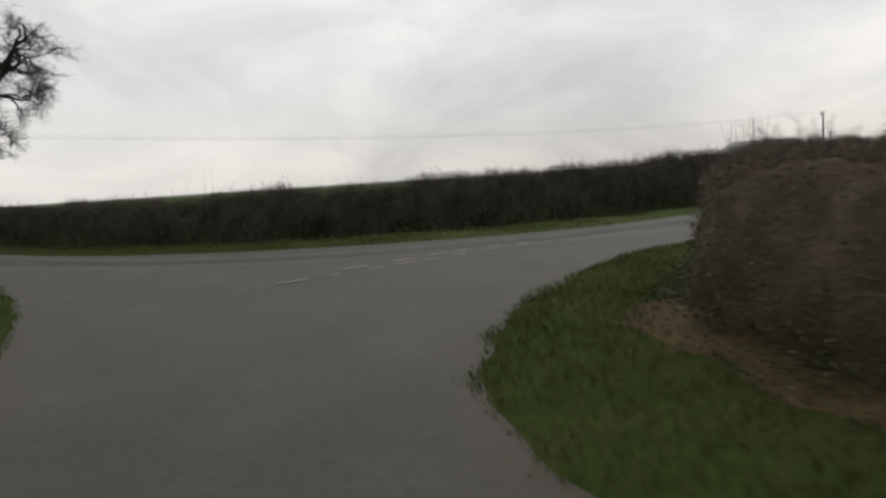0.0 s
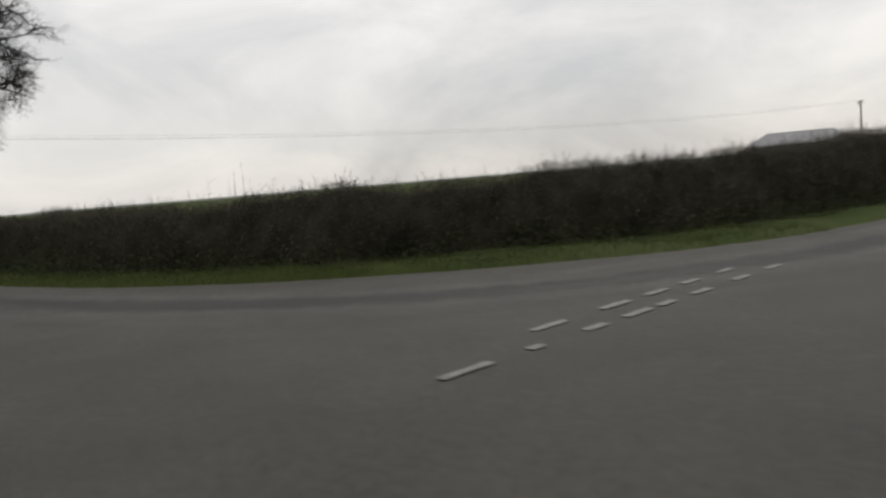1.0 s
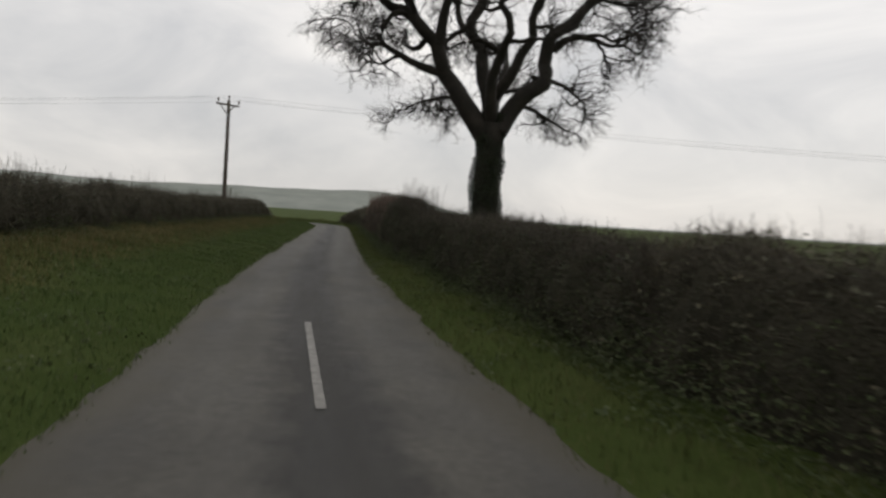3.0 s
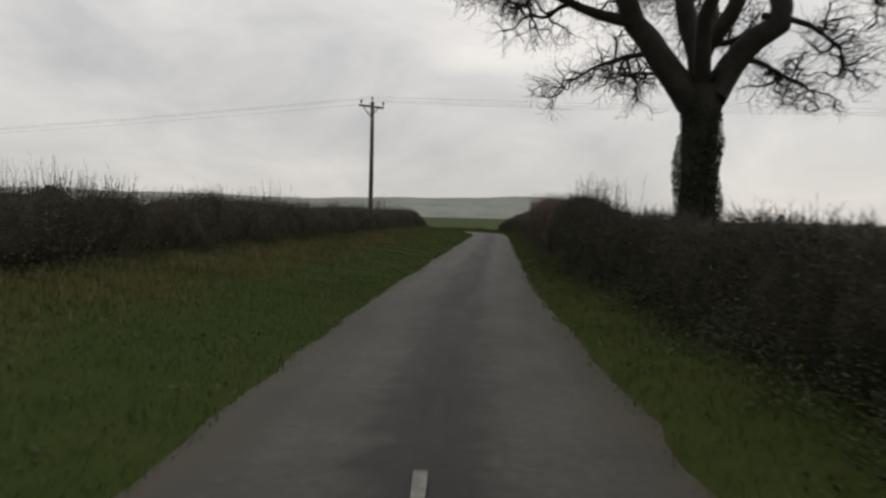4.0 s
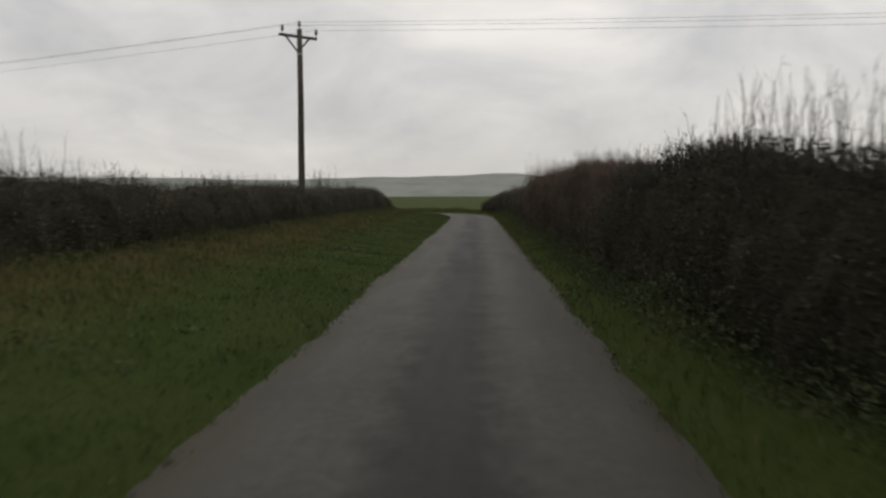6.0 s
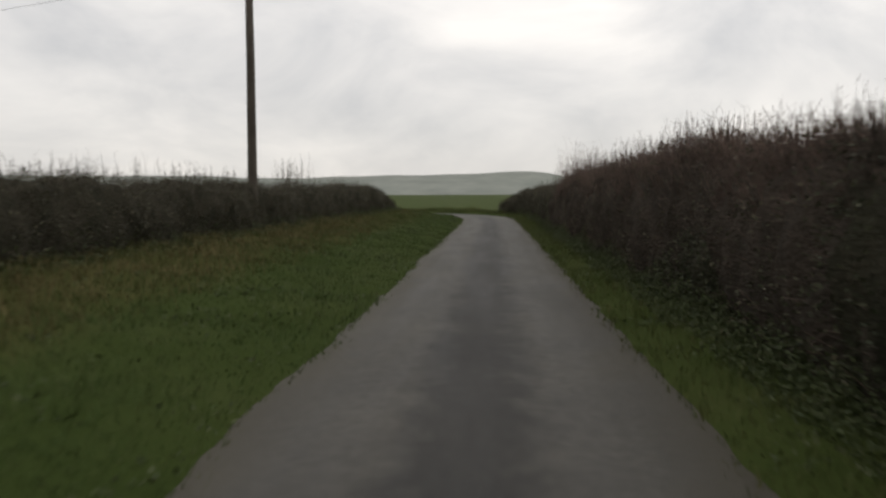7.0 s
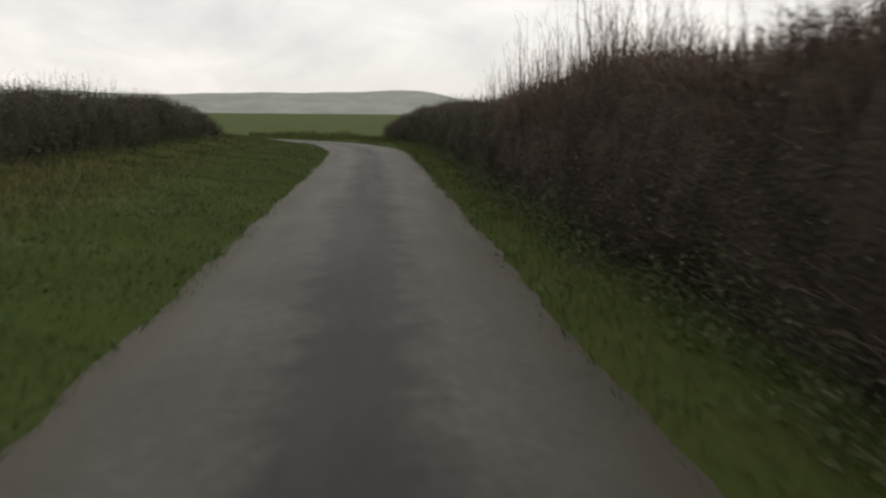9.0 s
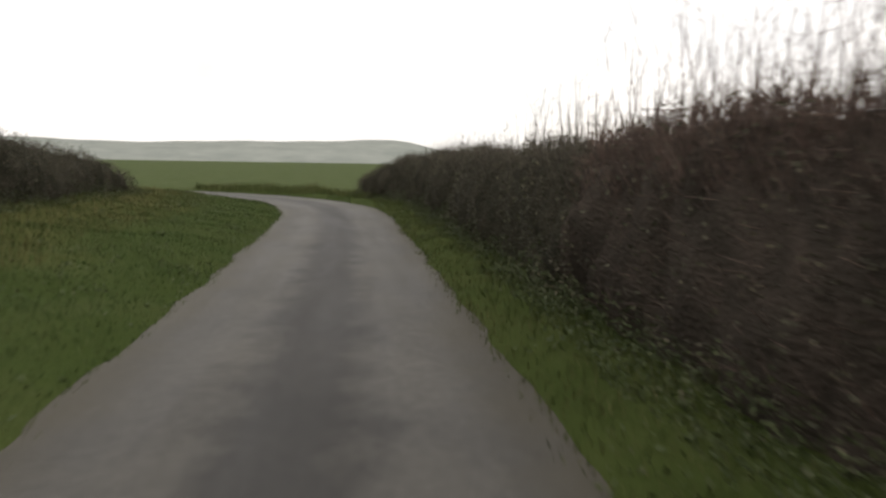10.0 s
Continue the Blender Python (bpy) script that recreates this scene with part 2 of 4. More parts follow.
M_PAINT = material("worn_road_paint", [(0.048, 0.046, 0.041), (0.105, 0.101, 0.091), (0.21, 0.205, 0.185)], scale=9.0, rough=0.55, bump=0.3, fine=70, distance=0.004)


def hazy_hill_material():
    # Rain haze is painted: pale base colours plus a weak emission veil.
    m = material("rain_hazed_hill", [(0.085, 0.095, 0.083), (0.125, 0.135, 0.118), (0.165, 0.172, 0.152)], scale=0.02, rough=1.0, bump=0.0, fine=0.05, spec=0.0)
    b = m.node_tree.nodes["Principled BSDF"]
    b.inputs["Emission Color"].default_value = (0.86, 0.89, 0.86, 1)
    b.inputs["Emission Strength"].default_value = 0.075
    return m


M_HAZY_HILL = hazy_hill_material()


# ---- mesh helpers ----
def mesh_object(name, verts, faces, mat, parent=None, label="", smooth=False):
    """One mesh object from arrays: verts n x 3, faces k x 3 or k x 4 (or a list of such arrays)."""
    me = bpy.data.meshes.new(name)
    verts = np.asarray(verts, dtype=np.float32).reshape(-1, 3)
    groups = faces if isinstance(faces, list) else [faces]
    groups = [np.asarray(g, dtype=np.int32) for g in groups if len(g)]
    loops = np.concatenate([g.ravel() for g in groups])
    totals = np.concatenate([np.full(len(g), g.shape[1], dtype=np.int32) for g in groups])
    starts = np.concatenate(([0], np.cumsum(totals)[:-1])).astype(np.int32)
    me.vertices.add(len(verts))
    me.vertices.foreach_set("co", verts.ravel())
    me.loops.add(len(loops))
    me.loops.foreach_set("vertex_index", loops)
    me.polygons.add(len(totals))
    me.polygons.foreach_set("loop_start", starts)
    me.polygons.foreach_set("loop_total", totals)
    if smooth:
        me.polygons.foreach_set("use_smooth", np.ones(len(totals), dtype=bool))
    me.update(calc_edges=True)
    me.validate()
    me.materials.append(mat)
    ob = new(name, me)
    if parent:
        ob.parent = parent
    if label:
        tagged(ob, label)
    return ob


def part(name, bm, mat, parent, label=""):
    """Links a bmesh as one mesh object under a thing or under a part."""
    me = bpy.data.meshes.new(name)
    bm.to_mesh(me)
    bm.free()
    me.materials.append(mat)
    ob = new(name, me)
    ob.parent = parent
    if label:
        tagged(ob, label)
    return ob


def unit(v):
    return v / np.maximum(np.linalg.norm(v, axis=1, keepdims=True), 1e-9)


def sticks(p0, p1, r0, r1):
    """Tapered three-sided twigs from p0 to p1."""
    n = len(p0)
    d = unit(p1 - p0)
    ref = np.where(np.abs(d[:, 2:3]) > 0.9, np.array([[1.0, 0, 0]]), np.array([[0, 0, 1.0]]))
    a = unit(np.cross(d, ref))
    b = np.cross(d, a)
    rings = []
    for p, r in ((p0, r0), (p1, r1)):
        for k in range(3):
            ang = 2 * math.pi * k / 3
            rings.append(p + (a * math.cos(ang) + b * math.sin(ang)) * np.reshape(r, (-1, 1)))
    verts = np.stack(rings, axis=1).reshape(-1, 3)
    base = np.arange(n)[:, None] * 6
    quads = np.concatenate([base + np.array([[k, (k + 1) % 3, 3 + (k + 1) % 3, 3 + k]]) for k in range(3)], axis=0)
    return verts, quads


def leaf_quads(rng, centre, size, flat=0.0):
    """Small folded leaves, turned at random; flat turns them to face up."""
    n = len(centre)
    a = unit(rng.normal(size=(n, 3)))
    b = rng.normal(size=(n, 3)) + np.array([[0, 0, flat]])
    b = unit(np.cross(a, b))
    c = np.cross(a, b)
    s = np.reshape(size, (-1, 1))
    verts = np.stack([centre - a * s, centre + b * s * 0.55 + c * s * 0.18, centre + a * s, centre - b * s * 0.55 + c * s * 0.18], axis=1).reshape(-1, 3)
    base = np.arange(n)[:, None] * 4
    faces = np.concatenate([base + np.array([[0, 1, 2]]), base + np.array([[0, 2, 3]])], axis=0)
    return verts, faces


def tube(points, radii, sides):
    """Verts and quads of a tube round a polyline."""
    pts = [Vector(p) for p in points]
    verts, quads = [], []
    for i, p in enumerate(pts):
        d = (pts[min(i + 1, len(pts) - 1)] - pts[max(i - 1, 0)]).normalized()
        a = d.cross(Vector((0.31, 0.87, 0.2))).normalized()
        b = d.cross(a)
        for k in range(sides):
            ang = 2 * math.pi * k / sides
            verts.append(p + (a * math.cos(ang) + b * math.sin(ang)) * radii[i])
    for i in range(len(pts) - 1):
        for k in range(sides):
            k2 = (k + 1) % sides
            quads.append((i * sides + k, i * sides + k2, (i + 1) * sides + k2, (i + 1) * sides + k))
    return verts, quads


class Heap:
    """Gathers many pieces into one mesh."""

    def __init__(self):
        self.v, self.f, self.n = [], {3: [], 4: []}, 0

    def add(self, verts, faces):
        verts = np.asarray(verts, dtype=float).reshape(-1, 3)
        faces = np.asarray(faces)
        self.v.append(verts)
        self.f[faces.shape[1]].append(faces + self.n)
        self.n += len(verts)

    def build(self, name, mat, parent=None, label="", smooth=False):
        groups = [np.concatenate(g) for g in self.f.values() if g]
        return mesh_object(name, np.concatenate(self.v), groups, mat, parent, label, smooth)


def resample(points, step):
    p = np.asarray(points, dtype=float)
    seg = np.linalg.norm(np.diff(p, axis=0), axis=1)
    s = np.concatenate(([0], np.cumsum(seg)))
    q = np.linspace(0, s[-1], max(2, int(s[-1] / step) + 1))
    return np.stack([np.interp(q, s, p[:, i]) for i in range(p.shape[1])], axis=1)


def smooth_line(points, step):
    """A polyline with its corners rounded."""
    p = resample(points, step)
    for _ in range(6):
        p[1:-1] = 0.25 * p[:-2] + 0.5 * p[1:-1] + 0.25 * p[2:]
    return p


def ripple(x, y, length, seed, count=11):
    """Uneven swell with no beat: waves of about that length in many directions; mostly within -1 to 1."""
    g = np.random.default_rng(seed)
    total = np.zeros(np.shape(x))
    for turn, k, ph in zip(g.uniform(0, math.pi, count), 2 * math.pi / (length * g.uniform(0.55, 1.7, count)), g.uniform(0, 2 * math.pi, count)):
        total += np.sin(k * (x * math.cos(turn) + y * math.sin(turn)) + ph)
    return total / math.sqrt(count)


# ---- the plan: road edges, in metres ----
EDGE_LEFT = [(-17.5, -62), (-9.0, -44.5), (-6.6, -39.6), (-5.0, -36.4), (-3.6, -33.2), (-2.5, -30), (-1.55, -26), (-1.2, -22.5), (-1.25, -19), (-1.5, -12), (-1.75, -4), (-1.78, 10), (-1.78, 46),
             (-1.95, 52), (-2.5, 56), (-3.9, 60), (-8, 65), (-20, 73), (-60, 90)]
EDGE_RIGHT = [(45, -36.2), (21, -34.4), (11, -32.2), (8.5, -30.7), (6.6, -29), (5, -26.9), (3.8, -24.8), (2.7, -22), (2.15, -18.5), (1.75, -13), (1.4, -5), (1.2, 2), (1.19, 44), (1.1, 52), (0.7, 56.5),
              (-0.6, 60.8), (-4, 65.8), (-17.5, 76.5), (-58, 94)]
EDGE_CORNER = [(-14.0, -63), (-5.4, -45), (-4.3, -42.3), (-3.4, -40.3), (-2.4, -39.2), (-1.2, -38.4), (0.5, -37.6), (2.7, -36.8), (5.4, -36.4), (9, -36.5), (21, -38.2), (45, -40)]
MIDDLE = [(30, -36.8), (12, -34.3), (8.5, -33.2), (5.0, -31.3), (3.0, -28.9), (1.6, -25.5), (0.85, -21.6), (0.45, -17), (0.05, -11.5), (-0.2, -4), (-0.29, 4), (-0.29, 46), (-0.45, 52), (-0.9, 56.2), (-2.2, 60.4),
          (-6, 65.4), (-19, 75)]

left_line = smooth_line(EDGE_LEFT, 0.5)
right_line = smooth_line(EDGE_RIGHT, 0.5)
corner_line = smooth_line(EDGE_CORNER, 0.5)
middle_line = smooth_line(MIDDLE, 0.4)
road_outline = np.concatenate([left_line, right_line[::-1], corner_line[::-1]])


def away(points, line, chunk=20000):
    """Distance of points from a polyline given by close stations."""
    a, b = line[:-1], line[1:]
    ab = b - a
    ll = np.maximum((ab ** 2).sum(1), 1e-9)
    out = np.empty(len(points))
    for i in range(0, len(points), chunk):
        q = points[i:i + chunk]
        t = np.clip(((q[:, None] - a[None]) * ab[None]).sum(2) / ll[None], 0, 1)
        out[i:i + chunk] = np.sqrt((((a[None] + t[..., None] * ab[None]) - q[:, None]) ** 2).sum(2).min(1))
    return out


def on_road(points):
    x, y = points[:, 0], points[:, 1]
    inside = np.zeros(len(points), dtype=bool)
    p = road_outline
    q = np.roll(p, -1, axis=0)
    for (x0, y0), (x1, y1) in zip(p, q):
        if y0 == y1:
            continue
        cross = ((y0 > y) != (y1 > y)) & (x < (x1 - x0) * (y - y0) / (y1 - y0) + x0)
        inside ^= cross
    return inside


rx, ry = np.arange(-18, 45.1, 0.2), np.arange(-62, 92, 0.2)
RX, RY = np.meshgrid(rx, ry)
plan = np.stack([RX.ravel(), RY.ravel()], axis=1)
plan_edge = np.minimum(np.minimum(away(plan, left_line[::2]), away(plan, right_line[::2])), away(plan, corner_line[::2]))
plan_edge = np.where(on_road(plan), -plan_edge, plan_edge).reshape(RX.shape)

# grass creeps over the tarmac unevenly
plan_edge += 0.022 * ripple(RX, RY, 2.4, 35) + 0.022 * ripple(RX, RY, 0.8, 36)


def from_edge(points):
    """Signed way from the road's edge: negative on the road; 9 outside the plan."""
    u, v = (points[:, 0] - rx[0]) / 0.2, (points[:, 1] - ry[0]) / 0.2
    ok = (u >= 0) & (v >= 0) & (u < len(rx) - 1) & (v < len(ry) - 1)
    u, v = np.clip(u, 0, len(rx) - 1.001), np.clip(v, 0, len(ry) - 1.001)
    i, j = u.astype(int), v.astype(int)
    fu, fv = u - i, v - j
    e = plan_edge
    d = e[j, i] * (1 - fu) * (1 - fv) + e[j, i + 1] * fu * (1 - fv) + e[j + 1, i] * (1 - fu) * fv + e[j + 1, i + 1] * fu * fv
    return np.where(ok, d, 9.0)


# ---- ground: one sheet out to the horizon, sunk under the road ----
def ladder(lo, hi, step, far):
    inner = np.arange(lo, hi + step / 2, step)
    grow, s = [], step
    x = hi
    while x < far:
        s *= 1.28
        x += s
        grow.append(x)
    low, s = [], step
    x = lo
    while x > -far:
        s *= 1.28
        x -= s
        low.append(x)
    return np.array(low[::-1] + list(inner) + grow)


BANK = 0.56


def ground_height(x, y, e):
    lift = np.clip((e + 0.05) / 0.5, 0, 1)
    side = np.clip((-x - 1.0) / 0.8, 0, 1) * np.clip((y + 26) / 14, 0, 1) * np.clip((72 - y) / 8, 0, 1) * np.clip((60 + x) / 30, 0, 1)
    bank = BANK * side * np.clip((e - 0.3) / 4.2, 0, 1) ** 1.15
    rough = 0.032 * ripple(x, y, 2.6, 31) + 0.012 * ripple(x, y, 0.9, 32)
    return np.where(e < 0, -0.06, -0.06 + lift * (0.12 + rough) + bank)


gx, gy = ladder(-8, 10, 0.2, 2600), ladder(-48, 66, 0.2, 2600)
GX, GY = np.meshgrid(gx, gy)
gp = np.stack([GX.ravel(), GY.ravel()], axis=1)
ge = from_edge(gp)
gz = ground_height(gp[:, 0], gp[:, 1], ge)
nx, ny = len(gx), len(gy)
ii = (np.arange(ny - 1)[:, None] * nx + np.arange(nx - 1)[None]).ravel()
ground = mesh_object("ground", np.column_stack([gp, gz]), np.column_stack([ii, ii + 1, ii + 1 + nx, ii + nx]), M_GROUND, smooth=True)
crop = np.clip(np.maximum(np.maximum((gp[:, 0] - 5) / 3, (-gp[:, 0] - 8) / 3), (gp[:, 1] - 68) / 4), 0, 1)
ground.data.attributes.new("crop", "FLOAT", "POINT").data.foreach_set("value", crop.astype(np.float32))
sward = np.clip((2.9 + 0.35 * ripple(gp[:, 0], gp[:, 1], 5.0, 33) - ge) / 0.9, 0, 1) * (1 - crop) * np.where(gp[:, 0] < 0, 1.0, 0.85)
ground.data.attributes.new("sward", "FLOAT", "POINT").data.foreach_set("value", sward.astype(np.float32))
tagged(ground, "rough wet green grass verges and fields", "ground", kind="structure")

# ---- road ----
rp, re = plan, plan_edge.ravel()
pull = 0.8
keep = (re < pull).reshape(RX.shape)
cell = keep[:-1, :-1] & keep[1:, :-1] & keep[:-1, 1:] & keep[1:, 1:]
rj = (np.arange(len(ry) - 1)[:, None] * len(rx) + np.arange(len(rx) - 1)[None])[cell]
rq = np.column_stack([rj, rj + 1, rj + 1 + len(rx), rj + len(rx)])
used, inverse = np.unique(rq, return_inverse=True)
rq = inverse.reshape(rq.shape)
rp, re = rp[used], re[used]
rz = 0.0 + 0.005 * ripple(rp[:, 0], rp[:, 1], 4.0, 34) - np.clip(re + 0.10, 0, 1) * 0.14
road = mesh_object("road", np.column_stack([rp, rz]), rq, M_ROAD, smooth=True)
tagged(road, "narrow wet worn grey asphalt country lane", "road", kind="structure")
mid, arc, side = middle_line[::2], np.empty(len(rp)), np.empty(len(rp))
run = np.concatenate(([0], np.cumsum(np.linalg.norm(np.diff(mid, axis=0), axis=1))))
way = unit(np.gradient(mid, axis=0))
for i in range(0, len(rp), 20000):
    q = rp[i:i + 20000]
    near = ((q[:, None] - mid[None]) ** 2).sum(2).argmin(1)
    rel = q - mid[near]
    arc[i:i + 20000] = run[near] + (rel * way[near]).sum(1)
    side[i:i + 20000] = rel[:, 0] * way[near][:, 1] - rel[:, 1] * way[near][:, 0]
for name, values in (("across", side), ("along", arc), ("edge", re)):
    road.data.attributes.new(name, "FLOAT", "POINT").data.foreach_set("value", values.astype(np.float32))


def dash(points, width, parent=road):
    """A worn painted dash along a short line."""
    p = resample(points, 0.25)
    d = np.gradient(p, axis=0)
    n = unit(np.stack([-d[:, 1], d[:, 0]], axis=1))
    w = width / 2 * (1 + 0.10 * np.sin(np.arange(len(p)) * 2.7 + p[0, 0] * 5))
    a, b = p + n * w[:, None], p - n * w[:, None]
    v = np.concatenate([np.column_stack([a, np.full(len(p), 0.013)]), np.column_stack([b, np.full(len(p), 0.013)])])
    k = np.arange(len(p) - 1)
    f = np.column_stack([k, k + len(p), k + len(p) + 1, k + 1])
    mesh_object("centre_dash", v, f, M_PAINT, parent, "worn white painted dash")


for line in ([(0.08, -12.4), (0.38, -17.0)], [(0.6, -19.25), (0.82, -21.5)]):
    dash(line, 0.085)
# worn give-way line: two rows of broken dashes across the mouth of the side road
for y, runs in ((-32.72, ((0.45, 1.05), (1.55, 1.75), (2.4, 2.75), (3.1, 3.6), (3.78, 4.1), (4.55, 4.95), (5.6, 6.0), (6.6, 7.0))),
                (-32.25, ((2.2, 2.75), (3.4, 3.95), (4.35, 4.8), (5.2, 5.6), (6.2, 6.6)))):
    for x0, x1 in runs:
        dash([(x0, y - 0.05 * x0), (x1, y - 0.05 * x1)], 0.11)

# ---- far hills, rain haze painted into colour and glow ----
az = np.linspace(0, 2 * math.pi, 361)
rise = 37 + 5 * np.sin(az * 3 + 0.6) + 3.0 * np.sin(az * 11 + 1.0) + 1.2 * np.sin(az * 29) + 0.6 * np.sin(az * 83)
# the ridge runs out to the right of the lane
fade = np.degrees((az + math.pi) % (2 * math.pi) - math.pi)
rise = 3.0 + (rise - 3.0) * np.clip((10.5 - fade) / 7, 0, 1)
hv = []
for k, (rad, hh) in enumerate(((1150, -2), (1250, 0.45), (1400, 0.85), (1500, 1.0), (1700, 0.9))):
    hz = rise * hh if hh > 0 else np.full(361, hh)
    hv.append(np.column_stack([rad * np.sin(az), rad * np.cos(az), hz]))
hv = np.concatenate(hv)
k = (np.arange(4)[:, None] * 361 + np.arange(360)[None]).ravel()
hills = mesh_object("backdrop", hv, np.column_stack([k, k + 1, k + 362, k + 361]), M_HAZY_HILL, smooth=True)
tagged(hills, "grey-green hills with rain haze painted into their colour", "hills", kind="structure")


# ---- hedges ----
def hedge(line, heights, width, label, seed, twig_mat, per_metre=230, leaves=420, shoots=(), ends=(0.9, 0.9), base=0.0, leaf=0.03, weeds=0, weed_side=1, weed_tall=0.6, leaf_mat=M_LEAF, core_mat=M_CORE, ruff=0):
    """A flailed roadside hedge: dark inner mass, twigs, leaves and tall shoots. heights: (arc metres, height) pairs."""
    rng = np.random.default_rng(seed)
    path = smooth_line(line, 0.35)
    seg = np.linalg.norm(np.diff(path, axis=0), axis=1)
    arc = np.concatenate(([0], np.cumsum(seg)))
    total = arc[-1]
    hs = np.array(heights, dtype=float)

    lumps = 0.10

    def top(s):
        h = np.interp(s, hs[:, 0], hs[:, 1]) + lumps * (np.sin(s * 0.63 + seed) * np.sin(s * 0.27 + 2 * seed)) + 0.05 * np.sin(s * 1.3 + seed) + 0.045 * np.sin(s * 2.9 + seed) + 0.035 * np.sin(s * 6.1 + 2 * seed)
        return h * np.sqrt(np.clip(s / ends[0] + 0.2, 0, 1) * np.clip((total - s) / ends[1] + 0.12, 0, 1))

    def bulge(s, z, sign):
        """How far the bushes swell out of or fall back into the face, by place, height and side."""
        ph = seed * 1.7 + 2.4 * np.sign(sign)
        return 1 + 0.16 * np.sin(s * 1.05 + ph + 0.9 * np.sin(z * 2.2 + s * 0.31)) + 0.10 * np.sin(s * 2.7 - z * 2.9 + 2 * ph) + 0.06 * np.sin(s * 5.3 + z * 4.7 + ph)

    def towards_lane(side):
        """The fields' side of the hedge is thinner."""
        return np.where((side * weed_side < 0) & (rng.random(len(side)) < 0.6), -side, side)

    def at(s):
        x, y = np.interp(s, arc, path[:, 0]), np.interp(s, arc, path[:, 1])
        dx = np.interp(s + 0.2, arc, path[:, 0]) - np.interp(s - 0.2, arc, path[:, 0])
        dy = np.interp(s + 0.2, arc, path[:, 1]) - np.interp(s - 0.2, arc, path[:, 1])
        d = unit(np.stack([dx, dy], axis=1))
        return np.stack([x, y], axis=1), np.stack([-d[:, 1], d[:, 0]], axis=1), d

    thing = new("hedge")
    thing.location = (0, 0, base)
    tagged(thing, label, "hedge", "roadside hedges")
    # inner mass: a solid core, dark colour standing for the shade between twigs
    st = np.linspace(0, total, int(total / 0.16) + 2)
    prof = np.array([(-0.36, 0.0), (-0.44, 0.25), (-0.43, 0.5), (-0.35, 0.75), (-0.20, 0.84), (0.0, 0.86), (0.20, 0.84), (0.35, 0.75), (0.43, 0.5), (0.44, 0.25), (0.36, 0.0)])
    c, nrm, _ = at(st)
    hh = top(st)
    wob = rng.normal(size=(len(st), len(prof), 2)) * np.array([0.06, 0.05])
    wob[:, 0, 1] = wob[:, -1, 1] = 0
    wob[:, 3:8, 1] *= 0.8
    taper = np.sqrt(np.clip(st / 1.2 + 0.02, 0, 1) * np.clip((total - st) / 1.2 + 0.02, 0, 1))
    u = (prof[None, :, 0] * width * bulge(st[:, None], prof[None, :, 1] * hh[:, None], prof[None, :, 0]) + wob[..., 0]) * taper[:, None]
    z = prof[None, :, 1] * hh[:, None] + wob[..., 1]
    v = np.concatenate([c[:, None, :] + nrm[:, None, :] * u[..., None], z[..., None]], axis=2).reshape(-1, 3)
    m = len(prof)
    k = (np.arange(len(st) - 1)[:, None] * m + np.arange(m - 1)[None]).ravel()
    faces = [np.column_stack([k, k + 1, k + 1 + m, k + m])]
    caps = np.array([[0, i, i + 1] for i in range(1, m - 1)] + [[(len(st) - 1) * m, (len(st) - 1) * m + i + 1, (len(st) - 1) * m + i] for i in range(1, m - 1)])
    faces.append(caps)
    mesh_object("shaded_core", v, faces, core_mat, thing, "solid hedge core with the inner shade in its colour", smooth=True)
    # twigs
    n = int(total * per_metre)
    s = rng.uniform(0, total, n)
    c, nrm, d = at(s)
    hh = top(s)
    side = towards_lane(rng.uniform(-1, 1, n))
    frac = rng.uniform(0.08, 1.0, n) ** 0.8
    up = rng.random(n) < 0.45
    u0 = np.where(up, side * 0.30, np.sign(side) * rng.uniform(0.26, 0.42, n) * (1.1 - 0.35 * frac)) * width
    z0 = np.where(up, hh * rng.uniform(0.72, 0.93, n), hh * frac * 0.92)
    u0 = u0 * bulge(s, z0, side)
    p0 = np.column_stack([c + nrm * u0[:, None], z0])
    out = np.where(up, side * 0.35, np.sign(side) * rng.uniform(0.3, 1.1, n))
    direction = np.column_stack([nrm * out[:, None] + d * rng.normal(0, 0.45, n)[:, None], np.where(up, 1.0, rng.uniform(0.0, 1.0, n))])
    length = rng.uniform(0.08, 0.30, n)
    p1 = p0 + unit(direction) * length[:, None]
    p1[:, 2] = np.minimum(p1[:, 2], hh + rng.uniform(-0.10, 0.16, n))
    heap = Heap()
    heap.add(*sticks(p0, p1, rng.uniform(0.0028, 0.006, n), np.full(n, 0.0018)))
    # forked ends
    k = int(n * 0.5)
    q0 = p0[:k] + (p1[:k] - p0[:k]) * rng.uniform(0.3, 0.8, k)[:, None]
    q1 = q0 + unit(p1[:k] - p0[:k] + rng.normal(0, 0.12, (k, 3))) * rng.uniform(0.06, 0.18, k)[:, None]
    heap.add(*sticks(q0, q1, np.full(k, 0.003), np.full(k, 0.0014)))
    # short dense growth along the clipped shoulder and crest
    n = int(total * ruff)
    if n:
        s = rng.uniform(0, total, n)
        c, nrm, d = at(s)
        hh = top(s)
        u0 = rng.uniform(-0.12, 0.37, n) * weed_side
        z0 = hh * (0.85 - 1.1 * np.clip(np.abs(u0) - 0.2, 0, 1) - rng.uniform(0.0, 0.10, n))
        p0 = np.column_stack([c + nrm * (u0 * width * bulge(s, z0, u0))[:, None], z0])
        direction = np.column_stack([nrm * (u0 * 1.2)[:, None] + d * rng.normal(0, 0.4, n)[:, None], np.ones(n)])
        p1 = p0 + unit(direction) * rng.uniform(0.12, 0.42, n)[:, None]
        p1[:, 2] = np.minimum(p1[:, 2], hh + rng.uniform(-0.12, 0.08, n))
